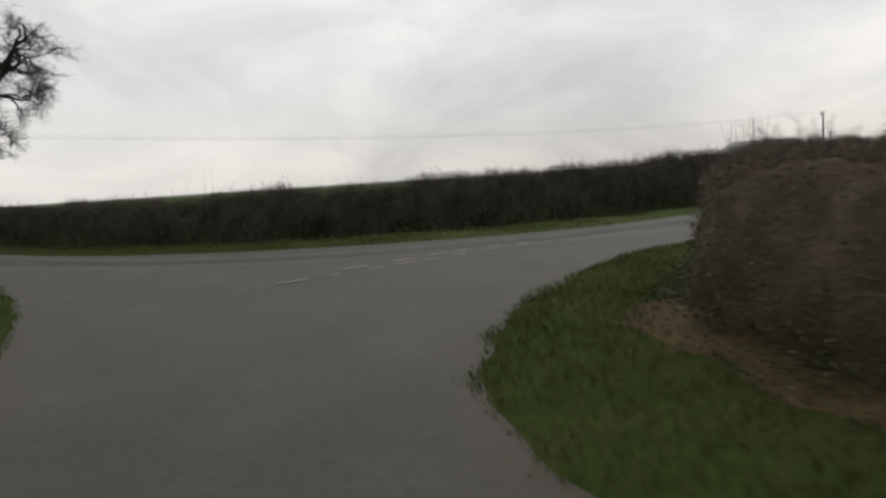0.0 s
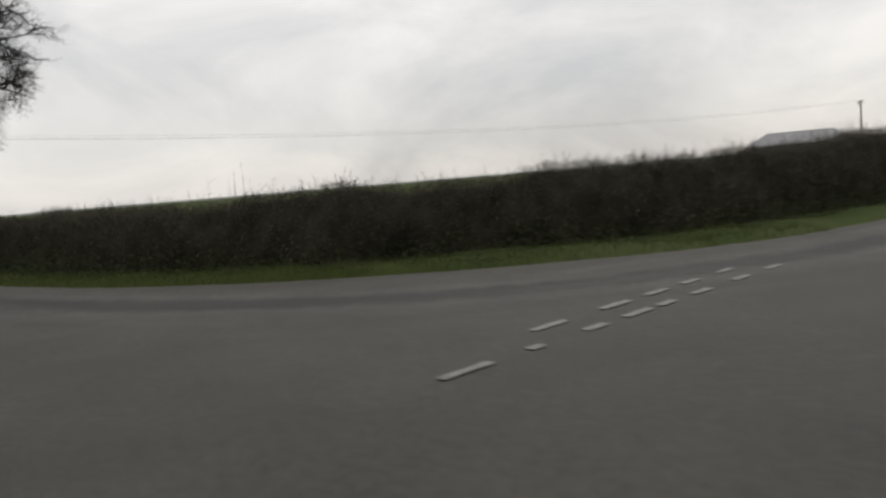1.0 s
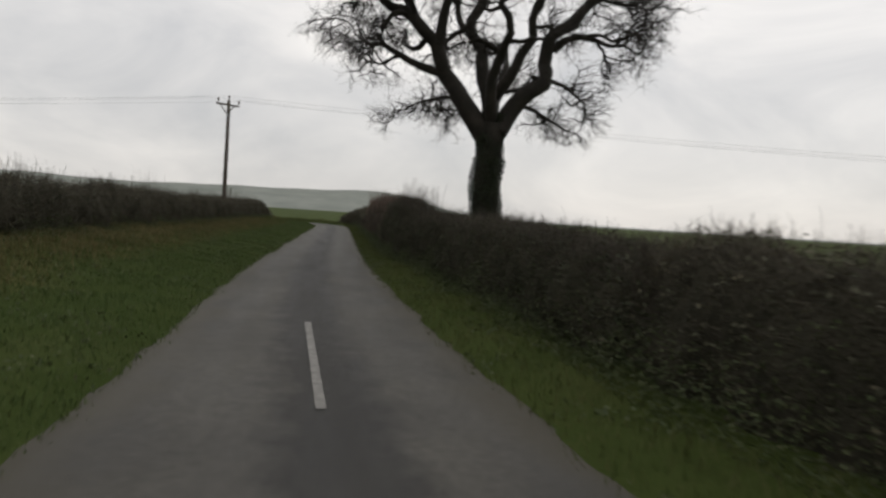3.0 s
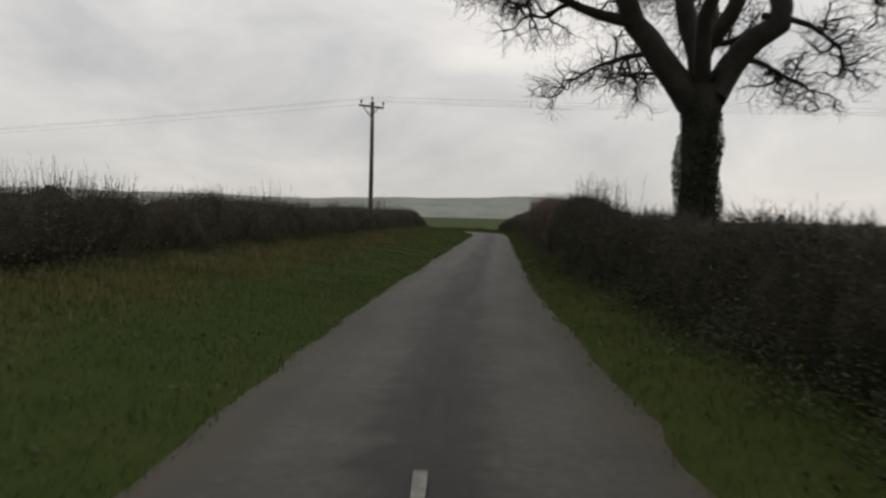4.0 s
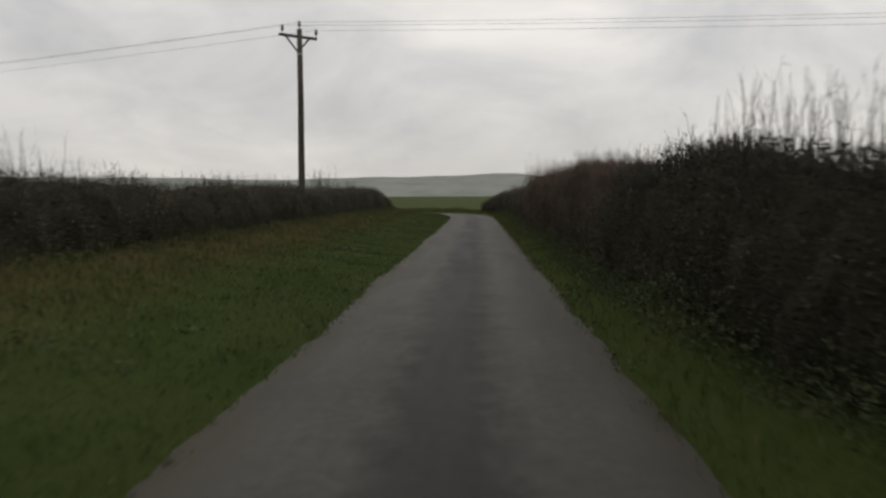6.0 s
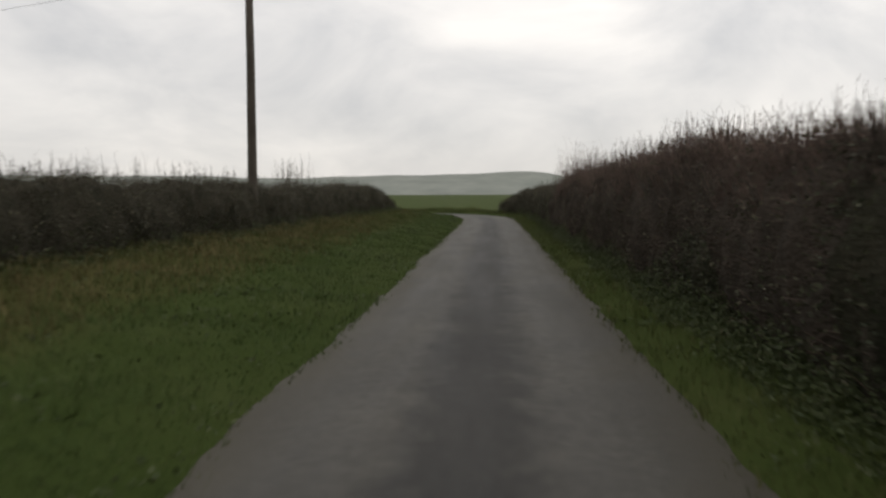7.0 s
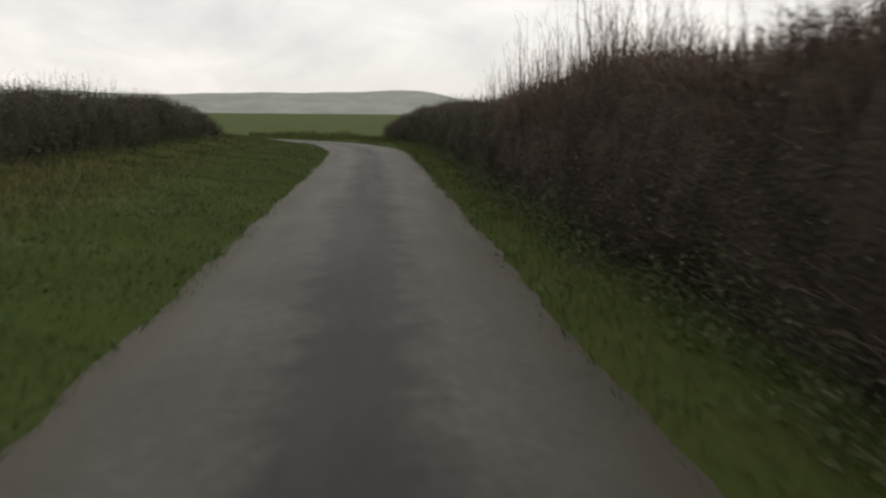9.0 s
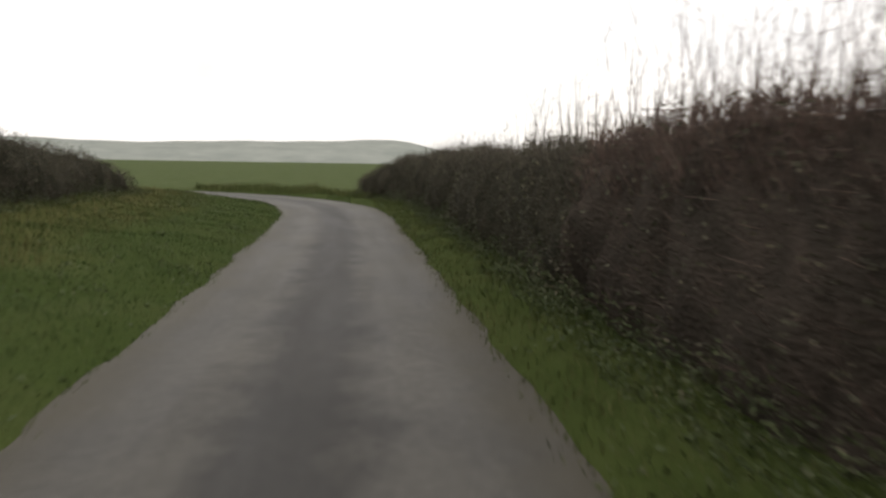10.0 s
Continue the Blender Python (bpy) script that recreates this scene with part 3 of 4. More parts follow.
        heap.add(*sticks(p0, p1, rng.uniform(0.004, 0.008, n), np.full(n, 0.0022)))
    heap.build("brushwood", twig_mat, thing, "bare wet brown twigs")["kind"] = "stuff"
    # leaves
    n = int(total * leaves)
    s = rng.uniform(0, total, n)
    c, nrm, d = at(s)
    hh = top(s)
    side = towards_lane(np.sign(rng.uniform(-1, 1, n)))
    ontop = rng.random(n) < 0.22
    frac = rng.uniform(0.04, 0.95, n) ** 1.15
    u = np.where(ontop, rng.uniform(-0.30, 0.30, n), side * rng.uniform(0.40, 0.54, n) * (1.08 - 0.35 * frac ** 2)) * width
    z = np.where(ontop, hh * rng.uniform(0.86, 0.97, n), hh * frac)
    u = u * bulge(s, z, side)
    centre = np.column_stack([c + nrm * u[:, None] + rng.normal(0, 0.03, (n, 2)), z])
    mesh_object("leaves", *leaf_quads(rng, centre, rng.uniform(0.5, 1.25, n) * leaf), leaf_mat, thing, "small dark withered leaves")["kind"] = "stuff"
    # weeds, ivy and bramble climbing the foot
    if weeds:
        n = int(total * weeds)
        s = rng.uniform(0, total, n)
        c, nrm, d = at(s)
        clump = 0.55 + 0.45 * np.sin(s * 1.9 + seed) * np.sin(s * 0.7)
        off = rng.uniform(0, 1, n) ** 1.3
        u = weed_side * (width * 0.42 + off * 0.6)
        z = rng.uniform(0, 1, n) ** 1.4 * weed_tall * (1.05 - off) * (0.4 + clump) + 0.03
        centre = np.column_stack([c + nrm * u[:, None], z])
        mesh_object("undergrowth", *leaf_quads(rng, centre, rng.uniform(0.010, 0.027, n), flat=1.0), M_WEED, thing, "wet green weeds along the foot")["kind"] = "stuff"
    # tall shoots that the flail has missed
    if shoots:
        rest = Heap()
        for s0, s1, count, tall in shoots:
            single = tall >= 0.55
            s = rng.uniform(s0, s1, count)
            c, nrm, d = at(s)
            hh = top(s)
            p = np.column_stack([c + nrm * (rng.uniform(-0.4, 0.4, count) * width)[:, None], hh * 0.85])
            lean = np.column_stack([rng.normal(0, 0.10, (count, 2)), np.ones(count)])
            inside = np.clip(np.minimum(s - s0, s1 - s) / (0.3 * (s1 - s0)), 0.3, 1) if count > 1 else 1.0
            ln = tall * rng.uniform(0.45, 1.0, count) * inside + hh * 0.15
            r = rng.uniform(0.0035, 0.0075, count)
            heaps = [Heap() for i in range(count)] if single else [rest]
            for q in range(3):
                e = p + unit(lean) * (ln / 3)[:, None]
                sub = p + (e - p) * rng.uniform(0.2, 0.9, count)[:, None]
                tip = sub + unit(lean + rng.normal(0, 0.45, (count, 3))) * rng.uniform(0.10, 0.32, count)[:, None] * min(1.6, max(0.6, tall))
                for i, heap in enumerate(heaps):
                    w = slice(i, i + 1) if single else slice(None)
                    heap.add(*sticks(p[w], e[w], r[w] * (1 - q * 0.27), r[w] * (1 - (q + 1) * 0.27)))
                    heap.add(*sticks(sub[w], tip[w], r[w] * 0.5, r[w] * 0.15))
                p = e
                lean = lean + rng.normal(0, 0.07, (count, 3))
            if single:
                for heap in heaps:
                    heap.build("shoot", twig_mat, thing)
        rest.build("top_growth", twig_mat, thing, "thin bare upright shoots")["kind"] = "stuff"
    return thing


# far side of the junction and round the bend, then a stretch in dimmed colours up to the oak
hedge([(40, -33.6), (21, -32.0), (12.5, -29.8), (9.6, -28.0), (7.9, -26.4), (6.2, -24.2), (4.9, -21.6), (4.3, -18.5), (4.05, -14.6)],
      [(0, 2.4), (16, 2.25), (22, 1.98), (28, 1.70), (33, 1.62), (45, 1.58), (54, 1.58)], 1.3, "dark clipped mixed hedge with bare twigs on a grass bank", 11, M_TWIG,
      per_metre=350, ruff=170, leaves=460, leaf=0.026, weeds=720, weed_tall=0.75, shoots=((37.2, 39.4, 14, 0.75), (16, 19, 60, 1.1), (22, 25, 30, 0.3), (10, 53, 200, 0.2)))
hedge([(4.12, -15.8), (3.95, -13), (3.55, -5), (3.3, 0.5), (3.25, 2.2)],
      [(0, 1.56), (6, 1.58), (12, 1.62), (18, 1.7)], 1.3, "low clipped hedge of wet twigs and leaves in dimmed colours", 16, M_DARKTWIG,
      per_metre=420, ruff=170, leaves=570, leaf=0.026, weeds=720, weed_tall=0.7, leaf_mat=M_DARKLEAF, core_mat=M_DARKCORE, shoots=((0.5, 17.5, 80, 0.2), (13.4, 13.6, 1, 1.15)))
# beyond the oak: a swollen stretch, colours dimmed, that thins out into hawthorn along the lane
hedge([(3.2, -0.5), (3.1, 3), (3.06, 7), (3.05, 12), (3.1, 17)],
      [(0, 1.7), (2, 1.9), (4.5, 2.2), (8, 2.32), (10, 2.2), (12, 1.9), (14.5, 1.35), (17.5, 0.7)], 1.46, "swollen hedge bushes beside the oak in dimmed colours", 12, M_DARKTWIG,
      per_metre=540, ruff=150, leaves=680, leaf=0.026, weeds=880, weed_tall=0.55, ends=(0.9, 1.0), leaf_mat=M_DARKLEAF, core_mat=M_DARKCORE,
      shoots=((0.6, 7.4, 130, 0.62), (2.0, 6.5, 24, 0.8), (7, 11, 80, 0.26)))
hedge([(3.1, 6.5), (3.05, 11.3), (3.05, 24), (3.05, 38.5)],
      [(0, 1.2), (3, 2.0), (5, 2.25), (7, 2.22), (9, 2.36), (12, 2.44), (17, 2.42), (20, 2.26), (26, 2.2), (29, 2.06), (32, 1.85)], 1.5, "tall unkempt brown hawthorn hedge with bare shoots", 15, M_REDTWIG,
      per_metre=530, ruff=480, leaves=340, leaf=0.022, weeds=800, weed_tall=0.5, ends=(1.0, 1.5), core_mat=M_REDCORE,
      shoots=((3, 7, 60, 0.25), (5, 21, 480, 0.30), (20, 24, 50, 0.54), (23, 27.5, 140, 1.15), (25.5, 32, 95, 1.2), (21, 31.5, 330, 0.42)))
hedge([(3.05, 36.5), (3.05, 50), (2.9, 57), (2.3, 60.5), (0.7, 64)],
      [(0, 1.85), (3, 1.95), (22, 1.95), (28, 1.8)], 1.5, "dark bare hedge running on to the bend", 17, M_TWIG,
      per_metre=410, ruff=200, leaves=390, leaf=0.024, weeds=640, weed_tall=0.5, ends=(1.0, 4.5), shoots=((0.2, 6, 70, 1.0), (0.5, 6, 100, 0.5), (5, 25, 180, 0.3)))
# far side of the wide verge
hedge([(-6.85, -14), (-6.9, 0), (-6.95, 30), (-6.95, 46), (-6.9, 52.5)],
      [(0, 1.4), (14, 1.38), (40, 1.34), (60, 1.45), (66, 1.4)], 1.3, "dark bare hedge behind the wide grass verge", 13, M_TWIG, base=BANK,
      per_metre=240, leaves=320, leaf=0.026, weeds=400, weed_side=-1, weed_tall=0.45, ends=(2.0, 6.0), shoots=((0, 16, 110, 0.3), (6, 12, 60, 0.5), (16, 19, 24, 0.4), (19.5, 22.5, 40, 0.75), (30, 36, 60, 0.45), (43, 46.5, 90, 1.0), (50, 56, 60, 0.5), (0, 66, 330, 0.25)))
# inside of the junction corner
hedge([(3.6, -39.3), (2.4, -39.65), (0.75, -40.4), (-0.2, -40.95), (-1.05, -41.8), (-1.95, -43.5), (-4.7, -50), (-9, -60)],
      [(0, 1.46), (4, 1.58), (10, 1.6), (30, 1.65)], 1.2, "leafless brown hedge on the junction corner", 14, M_REDTWIG,
      per_metre=350, leaves=600, leaf=0.024, core_mat=M_BROWNCORE, weeds=720, weed_side=-1, weed_tall=0.5, shoots=((0, 24, 110, 0.16),))
# bare soil and dead leaves at the corner hedge's foot
litter = smooth_line([(0.3, -39.1), (-0.25, -39.35), (-1.15, -40.25), (-1.75, -41.2), (-2.6, -43.2), (-5.3, -50)], 0.25)
ln = np.gradient(litter, axis=0)
ln = unit(np.stack([-ln[:, 1], ln[:, 0]], axis=1))
lu = np.array([-0.22, -0.05, 0.2, 0.6, 1.1])
lz = np.array([-0.02, 0.06, 0.10, 0.16, 0.22])
lw = 0.05 * np.sin(np.arange(len(litter)) * 1.7)[:, None] + np.random.default_rng(3).normal(0, 0.06, (len(litter), 5))
lv = np.concatenate([litter[:, None] + ln[:, None] * (lu[None] + lw)[..., None], np.broadcast_to(lz[None], lw.shape)[..., None] + 0.3 * lw[..., None]], axis=2).reshape(-1, 3)
k = (np.arange(len(litter) - 1)[:, None] * 5 + np.arange(4)[None]).ravel()
bank = mesh_object("earth_bank", lv, np.column_stack([k, k + 1, k + 6, k + 5]), M_EARTH, smooth=True)
tagged(bank, "low bank of bare brown soil and dead leaves", "bank", kind="structure")


# ---- far barn behind the junction hedge ----
M_SHEET = material("weathered_roof_sheet", [(0.17, 0.17, 0.175), (0.22, 0.22, 0.225), (0.27, 0.268, 0.27)], scale=0.5, rough=0.8, bump=0.3, fine=6, distance=0.03, spec=0.2)
M_RENDER = material("weathered_barn_wall", [(0.16, 0.15, 0.135), (0.21, 0.2, 0.18), (0.26, 0.245, 0.22)], scale=0.7, rough=0.95, bump=0.3, fine=8, distance=0.02, spec=0.1)


def barn(place, turn, length=14.0, depth=7.0, eaves=2.5, ridge=4.1, hip=2.7):
    thing = new("barn")
    hl, hd = length / 2, depth / 2
    bm = bmesh.new()
    low = [bm.verts.new((x, y, -0.2)) for x, y in ((-hl, -hd), (hl, -hd), (hl, hd), (-hl, hd))]
    high = [bm.verts.new((v.co.x, v.co.y, eaves)) for v in low]
    for i in range(4):
        bm.faces.new((low[i], low[(i + 1) % 4], high[(i + 1) % 4], high[i]))
    part("wall", bm, M_RENDER, thing, "pale weathered wall")
    bm = bmesh.new()
    o = 0.35
    foot = [bm.verts.new((x, y, eaves - 0.1)) for x, y in ((-hl - o, -hd - o), (hl + o, -hd - o), (hl + o, hd + o), (-hl - o, hd + o))]
    a, b = bm.verts.new((-hl + hip, 0, ridge)), bm.verts.new((hl - hip, 0, ridge))
    for f in ((foot[0], foot[1], b, a), (foot[2], foot[3], a, b), (foot[1], foot[2], b), (foot[3], foot[0], a), (foot[3], foot[2], foot[1], foot[0])):
        bm.faces.new(f)
    part("roof", bm, M_SHEET, thing, "pale grey hipped roof")
    bm = bmesh.new()
    ring = [(-hl + hip, -0.14, ridge - 0.04), (-hl + hip, 0.14, ridge - 0.04), (-hl + hip, 0, ridge + 0.08)]
    end = [(hl - hip, p[1], p[2]) for p in ring]
    one, two = [bm.verts.new(p) for p in ring], [bm.verts.new(p) for p in end]
    for i in range(3):
        bm.faces.new((one[i], two[i], two[(i + 1) % 3], one[(i + 1) % 3]))
    bm.faces.new(one[::-1])
    bm.faces.new(two)
    part("ridge_cap", bm, M_SHEET, thing)
    thing.matrix_world = pose(*place, 0, 0, turn)
    return tagged(thing, "distant low barn with a pale grey roof", "barn")


barn((110.7, -0.7, 0.0), -72.5)


# ---- the oak ----
def oak(place):
    rng = random.Random(5)
    thing = new("oak_tree")
    thing.location = place
    tagged(thing, "large bare oak with an ivy-clad trunk standing in the hedge", "tree")
    twigs = Heap()

    def crooked(p, d, length, r0, r1, steps, bend, lift):
        pts, rad = [p.copy()], [r0]
        d = d.normalized()
        for i in range(steps):
            low = 0.35 if p.z < 3.95 else 0.12 if p.z < 4.3 else 0.0
            d = (d + Vector((rng.gauss(0, bend), rng.gauss(0, bend), rng.gauss(0, bend * 0.8) + lift + low))).normalized()
            p = p + d * (length / steps)
            pts.append(p.copy())
            rad.append(r0 + (r1 - r0) * (i + 1) / steps)
        return pts, rad

    def spread(pts, rad, level, home, bough=None):
        n = (6, 6, 7, 6)[level]
        for i in range(n):
            t = rng.uniform((0.42, 0.3, 0.25, 0.2)[level], 1.0) if i else 1.0
            k = t * (len(pts) - 1)
            j = min(int(k), len(pts) - 2)
            p = pts[j].lerp(pts[j + 1], k - j)
            along = (pts[j + 1] - pts[j]).normalized()
            side = Vector((rng.gauss(0, 1), rng.gauss(0, 1), rng.gauss(0, 0.75)))
            side = (side - along * side.dot(along)).normalized()
            d = along * rng.uniform(0.35, 0.9) + side * rng.uniform(0.6, 1.0)
            outward = Vector((p.x, p.y, 0))
            if outward.length > 0.3:
                d += outward.normalized() * 0.25
            r = max(0.006, rad[j] * rng.uniform(0.45, 0.75))
            length = (1.45, 0.90, 0.60, 0.42)[level] * rng.uniform(0.6, 1.2)
            steps = (8, 7, 4, 3)[level]
            cp, cr = crooked(p, d, length, (r, min(r, 0.065), min(r, 0.014), 0.0045)[level], (r * 0.5, 0.020, 0.005, 0.002)[level], steps, (0.42, 0.46, 0.45, 0.42)[level], (0.05, 0.0, -0.04, -0.05)[level])
            heap = Heap() if level == 0 else bough if level == 1 else twigs
            heap.add(*tube(cp, cr, (6, 5, 3, 3)[level]))
            if level < 3:
                spread(cp, cr, level + 1, home, heap if level == 0 else bough)
            if level == 0:
                heap.build("branch", M_BARK, home, smooth=True)

    # trunk with a flared foot
    zs = [-0.1, 0.25, 0.7, 1.5, 2.5, 3.4, 4.0, 4.45]
    rs = [0.72, 0.54, 0.43, 0.38, 0.36, 0.36, 0.40, 0.46]
    tv, tf = tube([(0.03 * math.sin(z * 1.7), 0.03 * math.cos(z * 1.3), z) for z in zs], rs, 14)
    trunk = mesh_object("trunk", [v + Vector((rng.gauss(0, 0.02), rng.gauss(0, 0.02), 0)) for v in tv], np.array(tf), M_BARK, thing, "thick dark wet trunk", smooth=True)
    # main limbs: x, y, z from the tree's foot
    main = [([(-0.18, 0, 4.1), (-0.52, -0.1, 4.6), (-1.15, -0.2, 5.35), (-1.7, -0.3, 6.0), (-2.1, -0.3, 6.8), (-2.75, -0.4, 7.3), (-3.9, -0.6, 7.8), (-4.7, -0.7, 8.0)], 0.33),
            ([(-1.6, -0.3, 5.9), (-2.3, 0.1, 6.0), (-2.95, 0.3, 6.2), (-3.6, 0.5, 6.6), (-4.5, 0.6, 6.8)], 0.15),
            ([(-1.95, -0.3, 6.5), (-1.75, -0.6, 7.3), (-1.7, -0.7, 8.3), (-2.2, -0.8, 9.4)], 0.18),
            ([(-2.7, -0.4, 7.3), (-2.9, 0.2, 8.0), (-3.5, 0.5, 8.8), (-4.2, 0.6, 9.4)], 0.14),
            ([(0.0, 0.1, 4.2), (0.06, 0.2, 5.2), (-0.3, 0.4, 6.2), (-0.75, 0.6, 7.4), (-0.4, 0.8, 8.5), (0.4, 0.9, 9.3), (0.6, 0.9, 10.2)], 0.27),
            ([(0.05, 0.2, 5.2), (0.62, -0.2, 6.0), (1.1, -0.4, 6.85), (1.0, -0.6, 7.8), (1.6, -0.7, 8.9), (1.7, -0.8, 10.0)], 0.20),
            ([(0.22, 0, 4.15), (0.65, 0.0, 4.85), (1.19, -0.1, 5.4), (1.76, -0.2, 6.05), (1.86, -0.2, 7.1), (2.6, -0.4, 8.0), (3.2, -0.4, 9.1), (3.3, -0.4, 10.0)], 0.31),
            ([(1.85, -0.2, 6.9), (2.4, -0.5, 7.2), (3.1, -0.7, 7.15), (3.7, -0.8, 7.0), (4.1, -0.9, 6.95)], 0.14),
            ([(2.4, -0.4, 7.7), (3.1, 0.2, 8.4), (3.9, 0.5, 9.0), (4.5, 0.6, 9.5)], 0.15),
            ([(0.1, 0.2, 4.3), (0.3, 1.0, 5.0), (0.8, 2.0, 5.9), (1.0, 3.0, 6.9), (1.1, 3.9, 7.6)], 0.22),
            ([(0.0, -0.2, 4.3), (-0.2, -0.9, 5.3), (0.1, -1.6, 6.5), (-0.2, -2.4, 7.6), (0.0, -3.1, 8.5)], 0.20),
            ([(-0.6, 0.7, 7.0), (-1.1, 1.4, 7.7), (-1.0, 1.8, 8.8), (-1.5, 2.0, 9.8)], 0.14),
            ([(-1.0, -0.1, 5.2), (-1.5, 0.4, 5.2), (-2.1, 0.8, 5.15), (-2.8, 1.1, 4.75)], 0.075),
            ([(-0.5, 0.1, 4.6), (-1.1, 0.9, 4.9), (-1.8, 1.5, 5.0)], 0.06),
            ([(0.9, -0.05, 5.1), (1.5, 0.4, 5.05), (2.1, 0.7, 4.85), (2.9, 0.9, 4.5)], 0.08),
            ([(1.5, -0.15, 5.8), (2.2, -0.2, 5.9), (2.9, 0.1, 5.5), (3.5, 0.2, 4.95)], 0.085)]
    for pts, r in main:
        p = [Vector((q[0] * (0.90 + 0.05 * min(max(q[2] - 7.0, 0.0), 3.0)), q[1] * 0.9, q[2])) for q in resample(pts, 0.42)]
        p = [q + Vector((rng.gauss(0, 0.085), rng.gauss(0, 0.085), rng.gauss(0, 0.07))) for q in p]
        for turn in range(2):
            p = [p[0]] + [(p[i - 1] + p[i] * 2 + p[i + 1]) / 4 for i in range(1, min(4, len(p) - 1))] + p[min(4, len(p) - 1):]
        rad = [r * (1 - 0.72 * i / (len(p) - 1)) for i in range(len(p))]
        tv, tf = tube(p, rad, 9)
        limb = mesh_object("limb", tv, np.array(tf), M_BARK, thing, "gnarled spreading limb", smooth=True)
        if r > 0.1:
            spread(p, rad, 0, limb)
        else:
            small = Heap()
            spread(p, rad, 1, limb, small)
            spread(p, rad, 1, limb, small)
            small.build("branch", M_BARK, limb, smooth=True)
    twigs.build("brushwood", M_BARK, thing, "fine hanging bare twigs")["kind"] = "stuff"
    g = np.random.default_rng(6)
    n = 30000
    ang, z = g.uniform(0, 2 * math.pi, n), g.uniform(0.2, 4.75, n)
    lump = 0.39 + 0.04 * np.sin(ang * 3 + z * 2.1) + 0.03 * np.sin(z * 4.3 + ang) + np.where(z < 3.4, 0.05, -0.01)
    r = lump + g.uniform(-0.10, 0.06, n)
    mesh_object("ivy", *leaf_quads(g, np.column_stack([r * np.cos(ang), r * np.sin(ang), z]), g.uniform(0.015, 0.034, n)), M_IVY, thing, "dense dark green ivy")["kind"] = "stuff"
    return thing


oak((4.74, 0.0, 0.0))


# ---- overhead line ----
POLE = (-6.68, 25.16)
LINE = Vector((0.970, -0.243))
TOP = 7.9


def insulator(parent, x, z):
    bm = bmesh.new()
    for r, h, zz in ((0.016, 0.22, 0.0), (0.058, 0.06, 0.10), (0.072, 0.04, 0.155), (0.056, 0.06, 0.20), (0.042, 0.05, 0.25)):
        bmesh.ops.create_cone(bm, cap_ends=True, segments=10, radius1=r, radius2=r * 0.85, depth=h, matrix=Matrix.Translation((x, 0, z + zz)))
    part("insulator", bm, M_CERAMIC, parent, "brown porcelain pin insulator")


def utility_pole(place):
    thing = new("utility_pole")
    thing.matrix_basis = Matrix.Translation((place[0], place[1], 0)) @ Matrix.Rotation(radians(40), 4, "Z")
    tagged(thing, "weathered wooden electricity pole with three insulators", "utility pole", "overhead line poles")
    v, f = tube([(0, 0, 0.3), (0, 0, 2.5), (0.01, 0, 5.0), (0, 0, TOP - 0.12)], [0.135, 0.125, 0.112, 0.095], 12)
    cap = np.array([[36, 36 + i, 36 + i + 1] for i in range(1, 11)])
    mesh_object("pole", v, [np.array(f), cap], M_TIMBER, thing, "round tarred timber shaft", smooth=False)
    bm = bmesh.new()
    bmesh.ops.create_cube(bm, size=1, matrix=Matrix.Translation((0, 0.11, TOP - 0.38)) @ Matrix.Diagonal((1.55, 0.09, 0.10, 1)))
    bmesh.ops.bevel(bm, geom=bm.edges[:], offset=0.008, segments=1, affect="EDGES")
    part("crossarm", bm, M_TIMBER, thing, "short timber crossarm")
    for sx in (-1, 1):
        bm = bmesh.new()
        bmesh.ops.create_cube(bm, size=1, matrix=Matrix.Translation((sx * 0.27, 0.16, TOP - 0.64)) @ Matrix.Rotation(sx * radians(42), 4, "Y") @ Matrix.Diagonal((0.065, 0.014, 0.72, 1)))
        part("brace", bm, M_TIMBER, thing, "flat dark strut")
    bm = bmesh.new()
    bmesh.ops.create_cone(bm, cap_ends=True, segments=12, radius1=0.122, radius2=0.122, depth=0.06, matrix=Matrix.Translation((0, 0, TOP - 1.05)))
    part("band", bm, M_STEEL, thing, "steel band")
    for x, z in ((-0.70, TOP - 0.32), (0.0, TOP - 0.10), (0.70, TOP - 0.32)):
        insulator(thing, x, z)
    return thing


pole = utility_pole(POLE)
SPAN = 130.0
for k in (-1, 1):
    q = Vector(POLE) + LINE * SPAN * k
    copy_thing(pole, Matrix.Translation((q.x, q.y, 0)) @ pole.matrix_basis.to_3x3().to_4x4())
arm = Vector((math.cos(radians(40)), math.sin(radians(40))))
for off, z in ((-0.70, TOP - 0.08), (0.0, TOP + 0.14), (0.70, TOP - 0.08)):
    heap = Heap()
    for k in (-1, 0):
        pts = []
        for i in range(41):
            t = i / 40
            p = Vector(POLE) + LINE * SPAN * (k + t) + arm * off
            pts.append((p.x, p.y, z - 2.0 * 4 * t * (1 - t)))
        heap.add(*tube(pts, [0.0055] * 41, 5))
    wire = heap.build("overhead_wire", M_WIRE)
    tagged(wire, "thin grey sagging overhead power wire", "wire", "overhead wires")


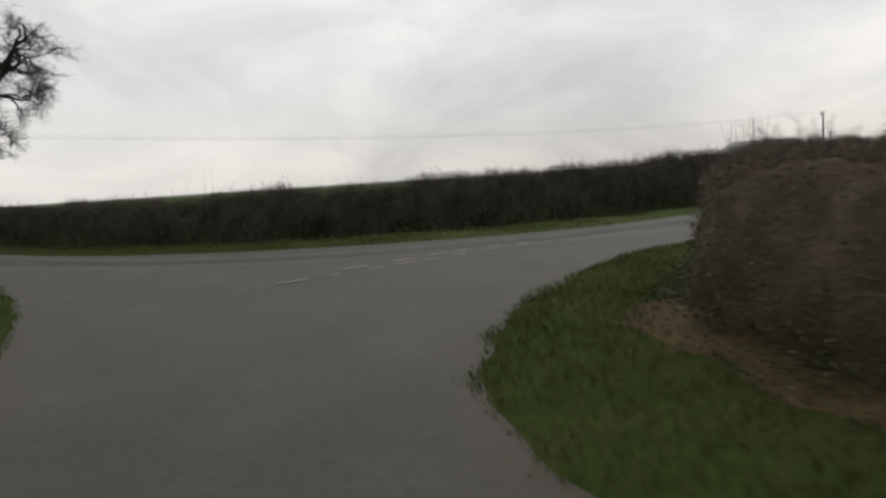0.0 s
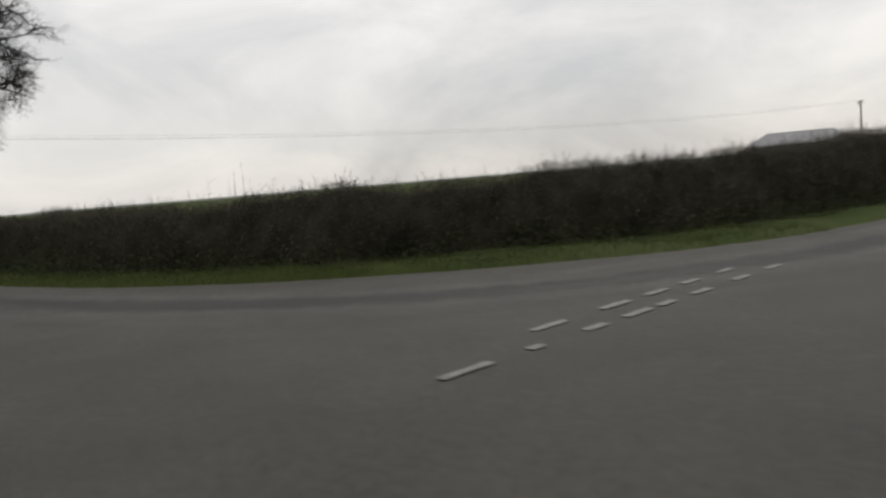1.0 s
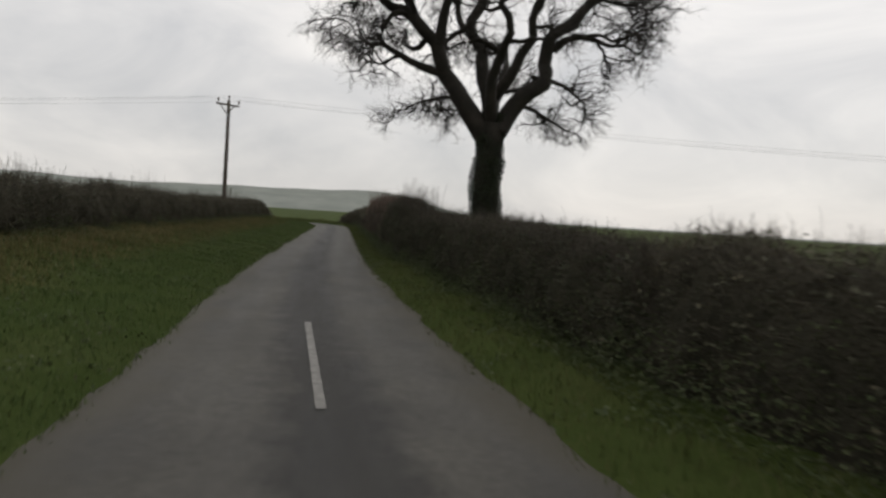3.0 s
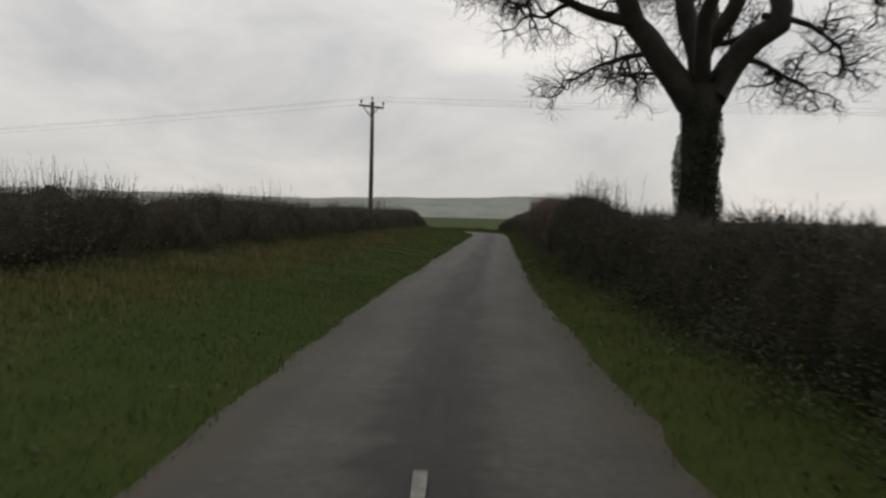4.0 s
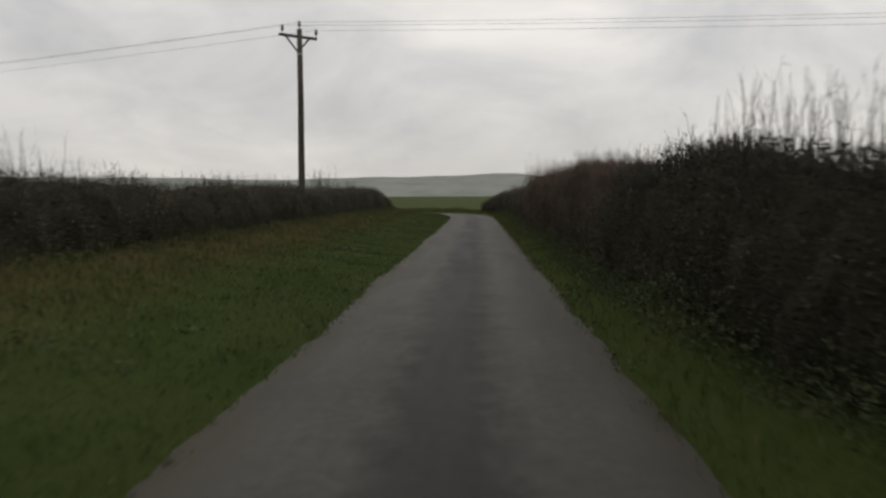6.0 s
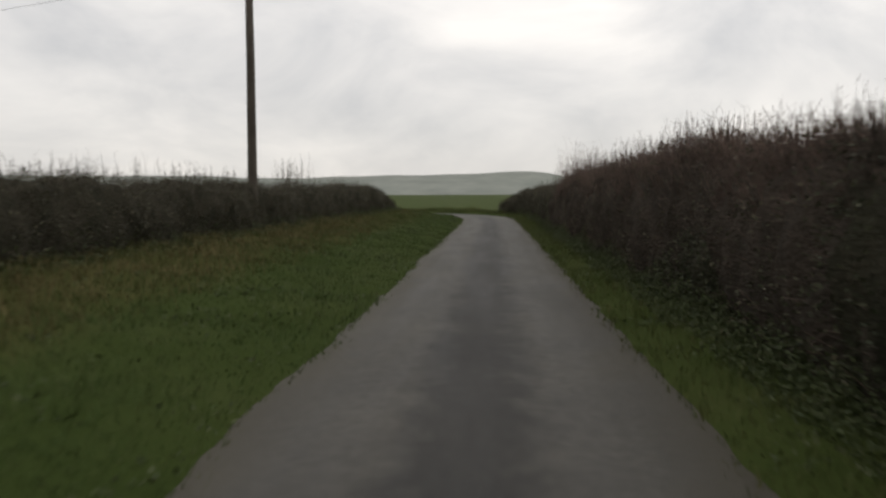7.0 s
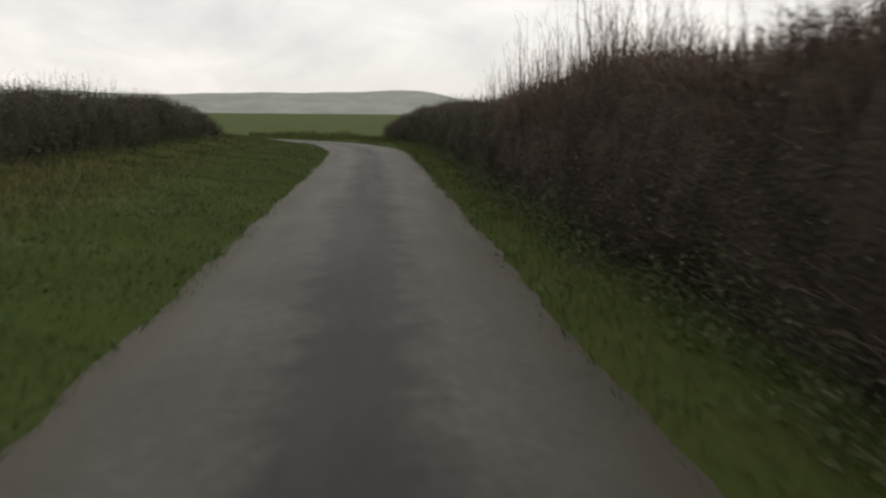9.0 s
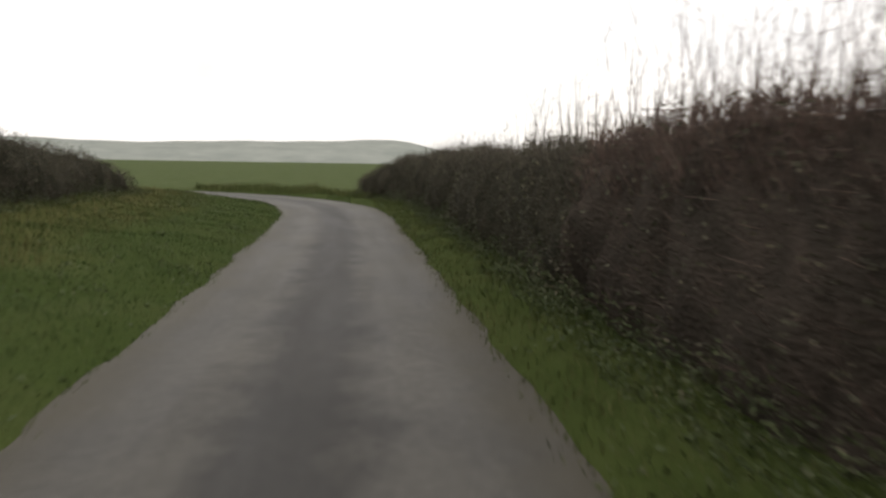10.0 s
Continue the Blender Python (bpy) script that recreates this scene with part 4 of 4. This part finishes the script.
# ---- broad-leaved weeds in the turf ----
def turf_weeds(name, label, seed, count, box, test):
    g = np.random.default_rng(seed)
    p = np.column_stack([g.uniform(box[0], box[1], count), g.uniform(box[2], box[3], count)])
    e = from_edge(p)
    keep = (ripple(p[:, 0], p[:, 1], 1.1, seed) + 0.5 * ripple(p[:, 0], p[:, 1], 4.0, seed + 1) > 0.5 * g.random(count) + 0.35) & test(p, e)
    p, e = p[keep], e[keep]
    z = ground_height(p[:, 0], p[:, 1], e) + g.uniform(0.01, 0.09, len(p))
    ob = mesh_object(name, *leaf_quads(g, np.column_stack([p, z]), g.uniform(0.012, 0.036, len(p)), flat=1.6), M_WEED)
    return tagged(ob, label, "weeds", kind="stuff")


turf_weeds("hedge_foot_weeds", "low dark green weeds in the turf under the hedge", 51, 90000, (0.9, 9, -31, 62), lambda p, e: (e > 0.02) & (e < 1.7) & (p[:, 1] > -0.2 * p[:, 0] - 31))
turf_weeds("verge_weeds", "low dark green weeds scattered in the wide verge", 53, 40000, (-6.4, 0, -24, 60), lambda p, e: (e > 0.1) & (e < 4.5) & (p[:, 0] < 0))


# ---- grass ----
def grass(name, label, mat, seed, count, box, size, test, width=0.006):
    g = np.random.default_rng(seed)
    p = np.column_stack([g.uniform(box[0], box[1], count), g.uniform(box[2], box[3], count)])
    e = from_edge(p)
    keep = test(p, e, g.random(count))
    p, e = p[keep], e[keep]
    n = len(p)
    z = ground_height(p[:, 0], p[:, 1], e)
    h = g.uniform(0.5, 1.0, n) * size * np.clip(0.95 + 0.28 * ripple(p[:, 0], p[:, 1], 1.7, seed) + 0.15 * ripple(p[:, 0], p[:, 1], 0.5, seed + 1), 0.35, 1.7)
    ang = g.uniform(0, 2 * math.pi, n)
    w = width * g.uniform(0.7, 1.5, n)
    dx, dy = np.cos(ang) * w, np.sin(ang) * w
    bend = g.normal(0, 0.35, (n, 2)) * h[:, None]
    a = np.column_stack([p[:, 0] - dx, p[:, 1] - dy, z - 0.02])
    b = np.column_stack([p[:, 0] + dx, p[:, 1] + dy, z - 0.02])
    c = np.column_stack([p + bend * 0.35 + np.column_stack([dx, dy]) * 0.7, z + h * 0.6])
    d = np.column_stack([p + bend * 0.35 - np.column_stack([dx, dy]) * 0.7, z + h * 0.6])
    t = np.column_stack([p + bend, z + h * 0.95])
    v = np.stack([a, b, c, d, t], axis=1).reshape(-1, 3)
    k = np.arange(n)[:, None] * 5
    ob = mesh_object(name, v, [k + np.array([[0, 1, 2, 3]]), k + np.array([[3, 2, 4]])], mat)
    return tagged(ob, label, "grass", kind="stuff")


near_lane = lambda p, e, r: (e > -0.14 * r) & (e < 3.4) & (p[:, 0] < 0) & (r < 1.9 - e / 2.0)
grass("verge_grass", "short wet green grass along the lane", M_BLADE, 21, 230000, (-6.4, 0, -34, 62), 0.085, near_lane, 0.0045)
grass("rough_grass", "rough olive grass on the wide verge", M_OLIVE, 22, 110000, (-6.5, 0, -20, 62), 0.13, lambda p, e, r: (e > 2.0) & (e < 5.4) & (r < e - 1.9), 0.005)
grass("hedge_foot_grass", "rough olive grass under the roadside hedge", M_OLIVE, 24, 250000, (0.8, 12, -34, 62), 0.12, lambda p, e, r: (e > -0.14 * r) & (e < 1.9) & (p[:, 0] < 3.5 + np.clip(-18 - p[:, 1], 0, 9) * 1.2) & (p[:, 1] > -0.2 * p[:, 0] - 31.5), 0.0045)
grass("corner_grass", "wet green grass on the junction corner", M_OLIVE, 23, 110000, (-6, 14, -48, -36), 0.10, lambda p, e, r: (e > -0.12 * r) & (e < 4), 0.005)
grass("dead_grass", "pale dead grass stalks before the hedge", M_STRAW, 25, 110000, (-6.6, -2.5, -14, 56), 0.20, lambda p, e, r: (r < np.clip((-p[:, 0] - 3.6) / 2.6, 0, 1) * 0.8 * np.clip((42 - p[:, 1]) / 12, 0.1, 1)), 0.004)
grass("bend_grass", "tall rough grass on the outside of the bend", M_OLIVE, 26, 30000, (-8, 4, 54, 72), 0.38, lambda p, e, r: (e > 0.2) & (e < 2.5) & (p[:, 1] > 62 - 0.9 * p[:, 0]), 0.008)
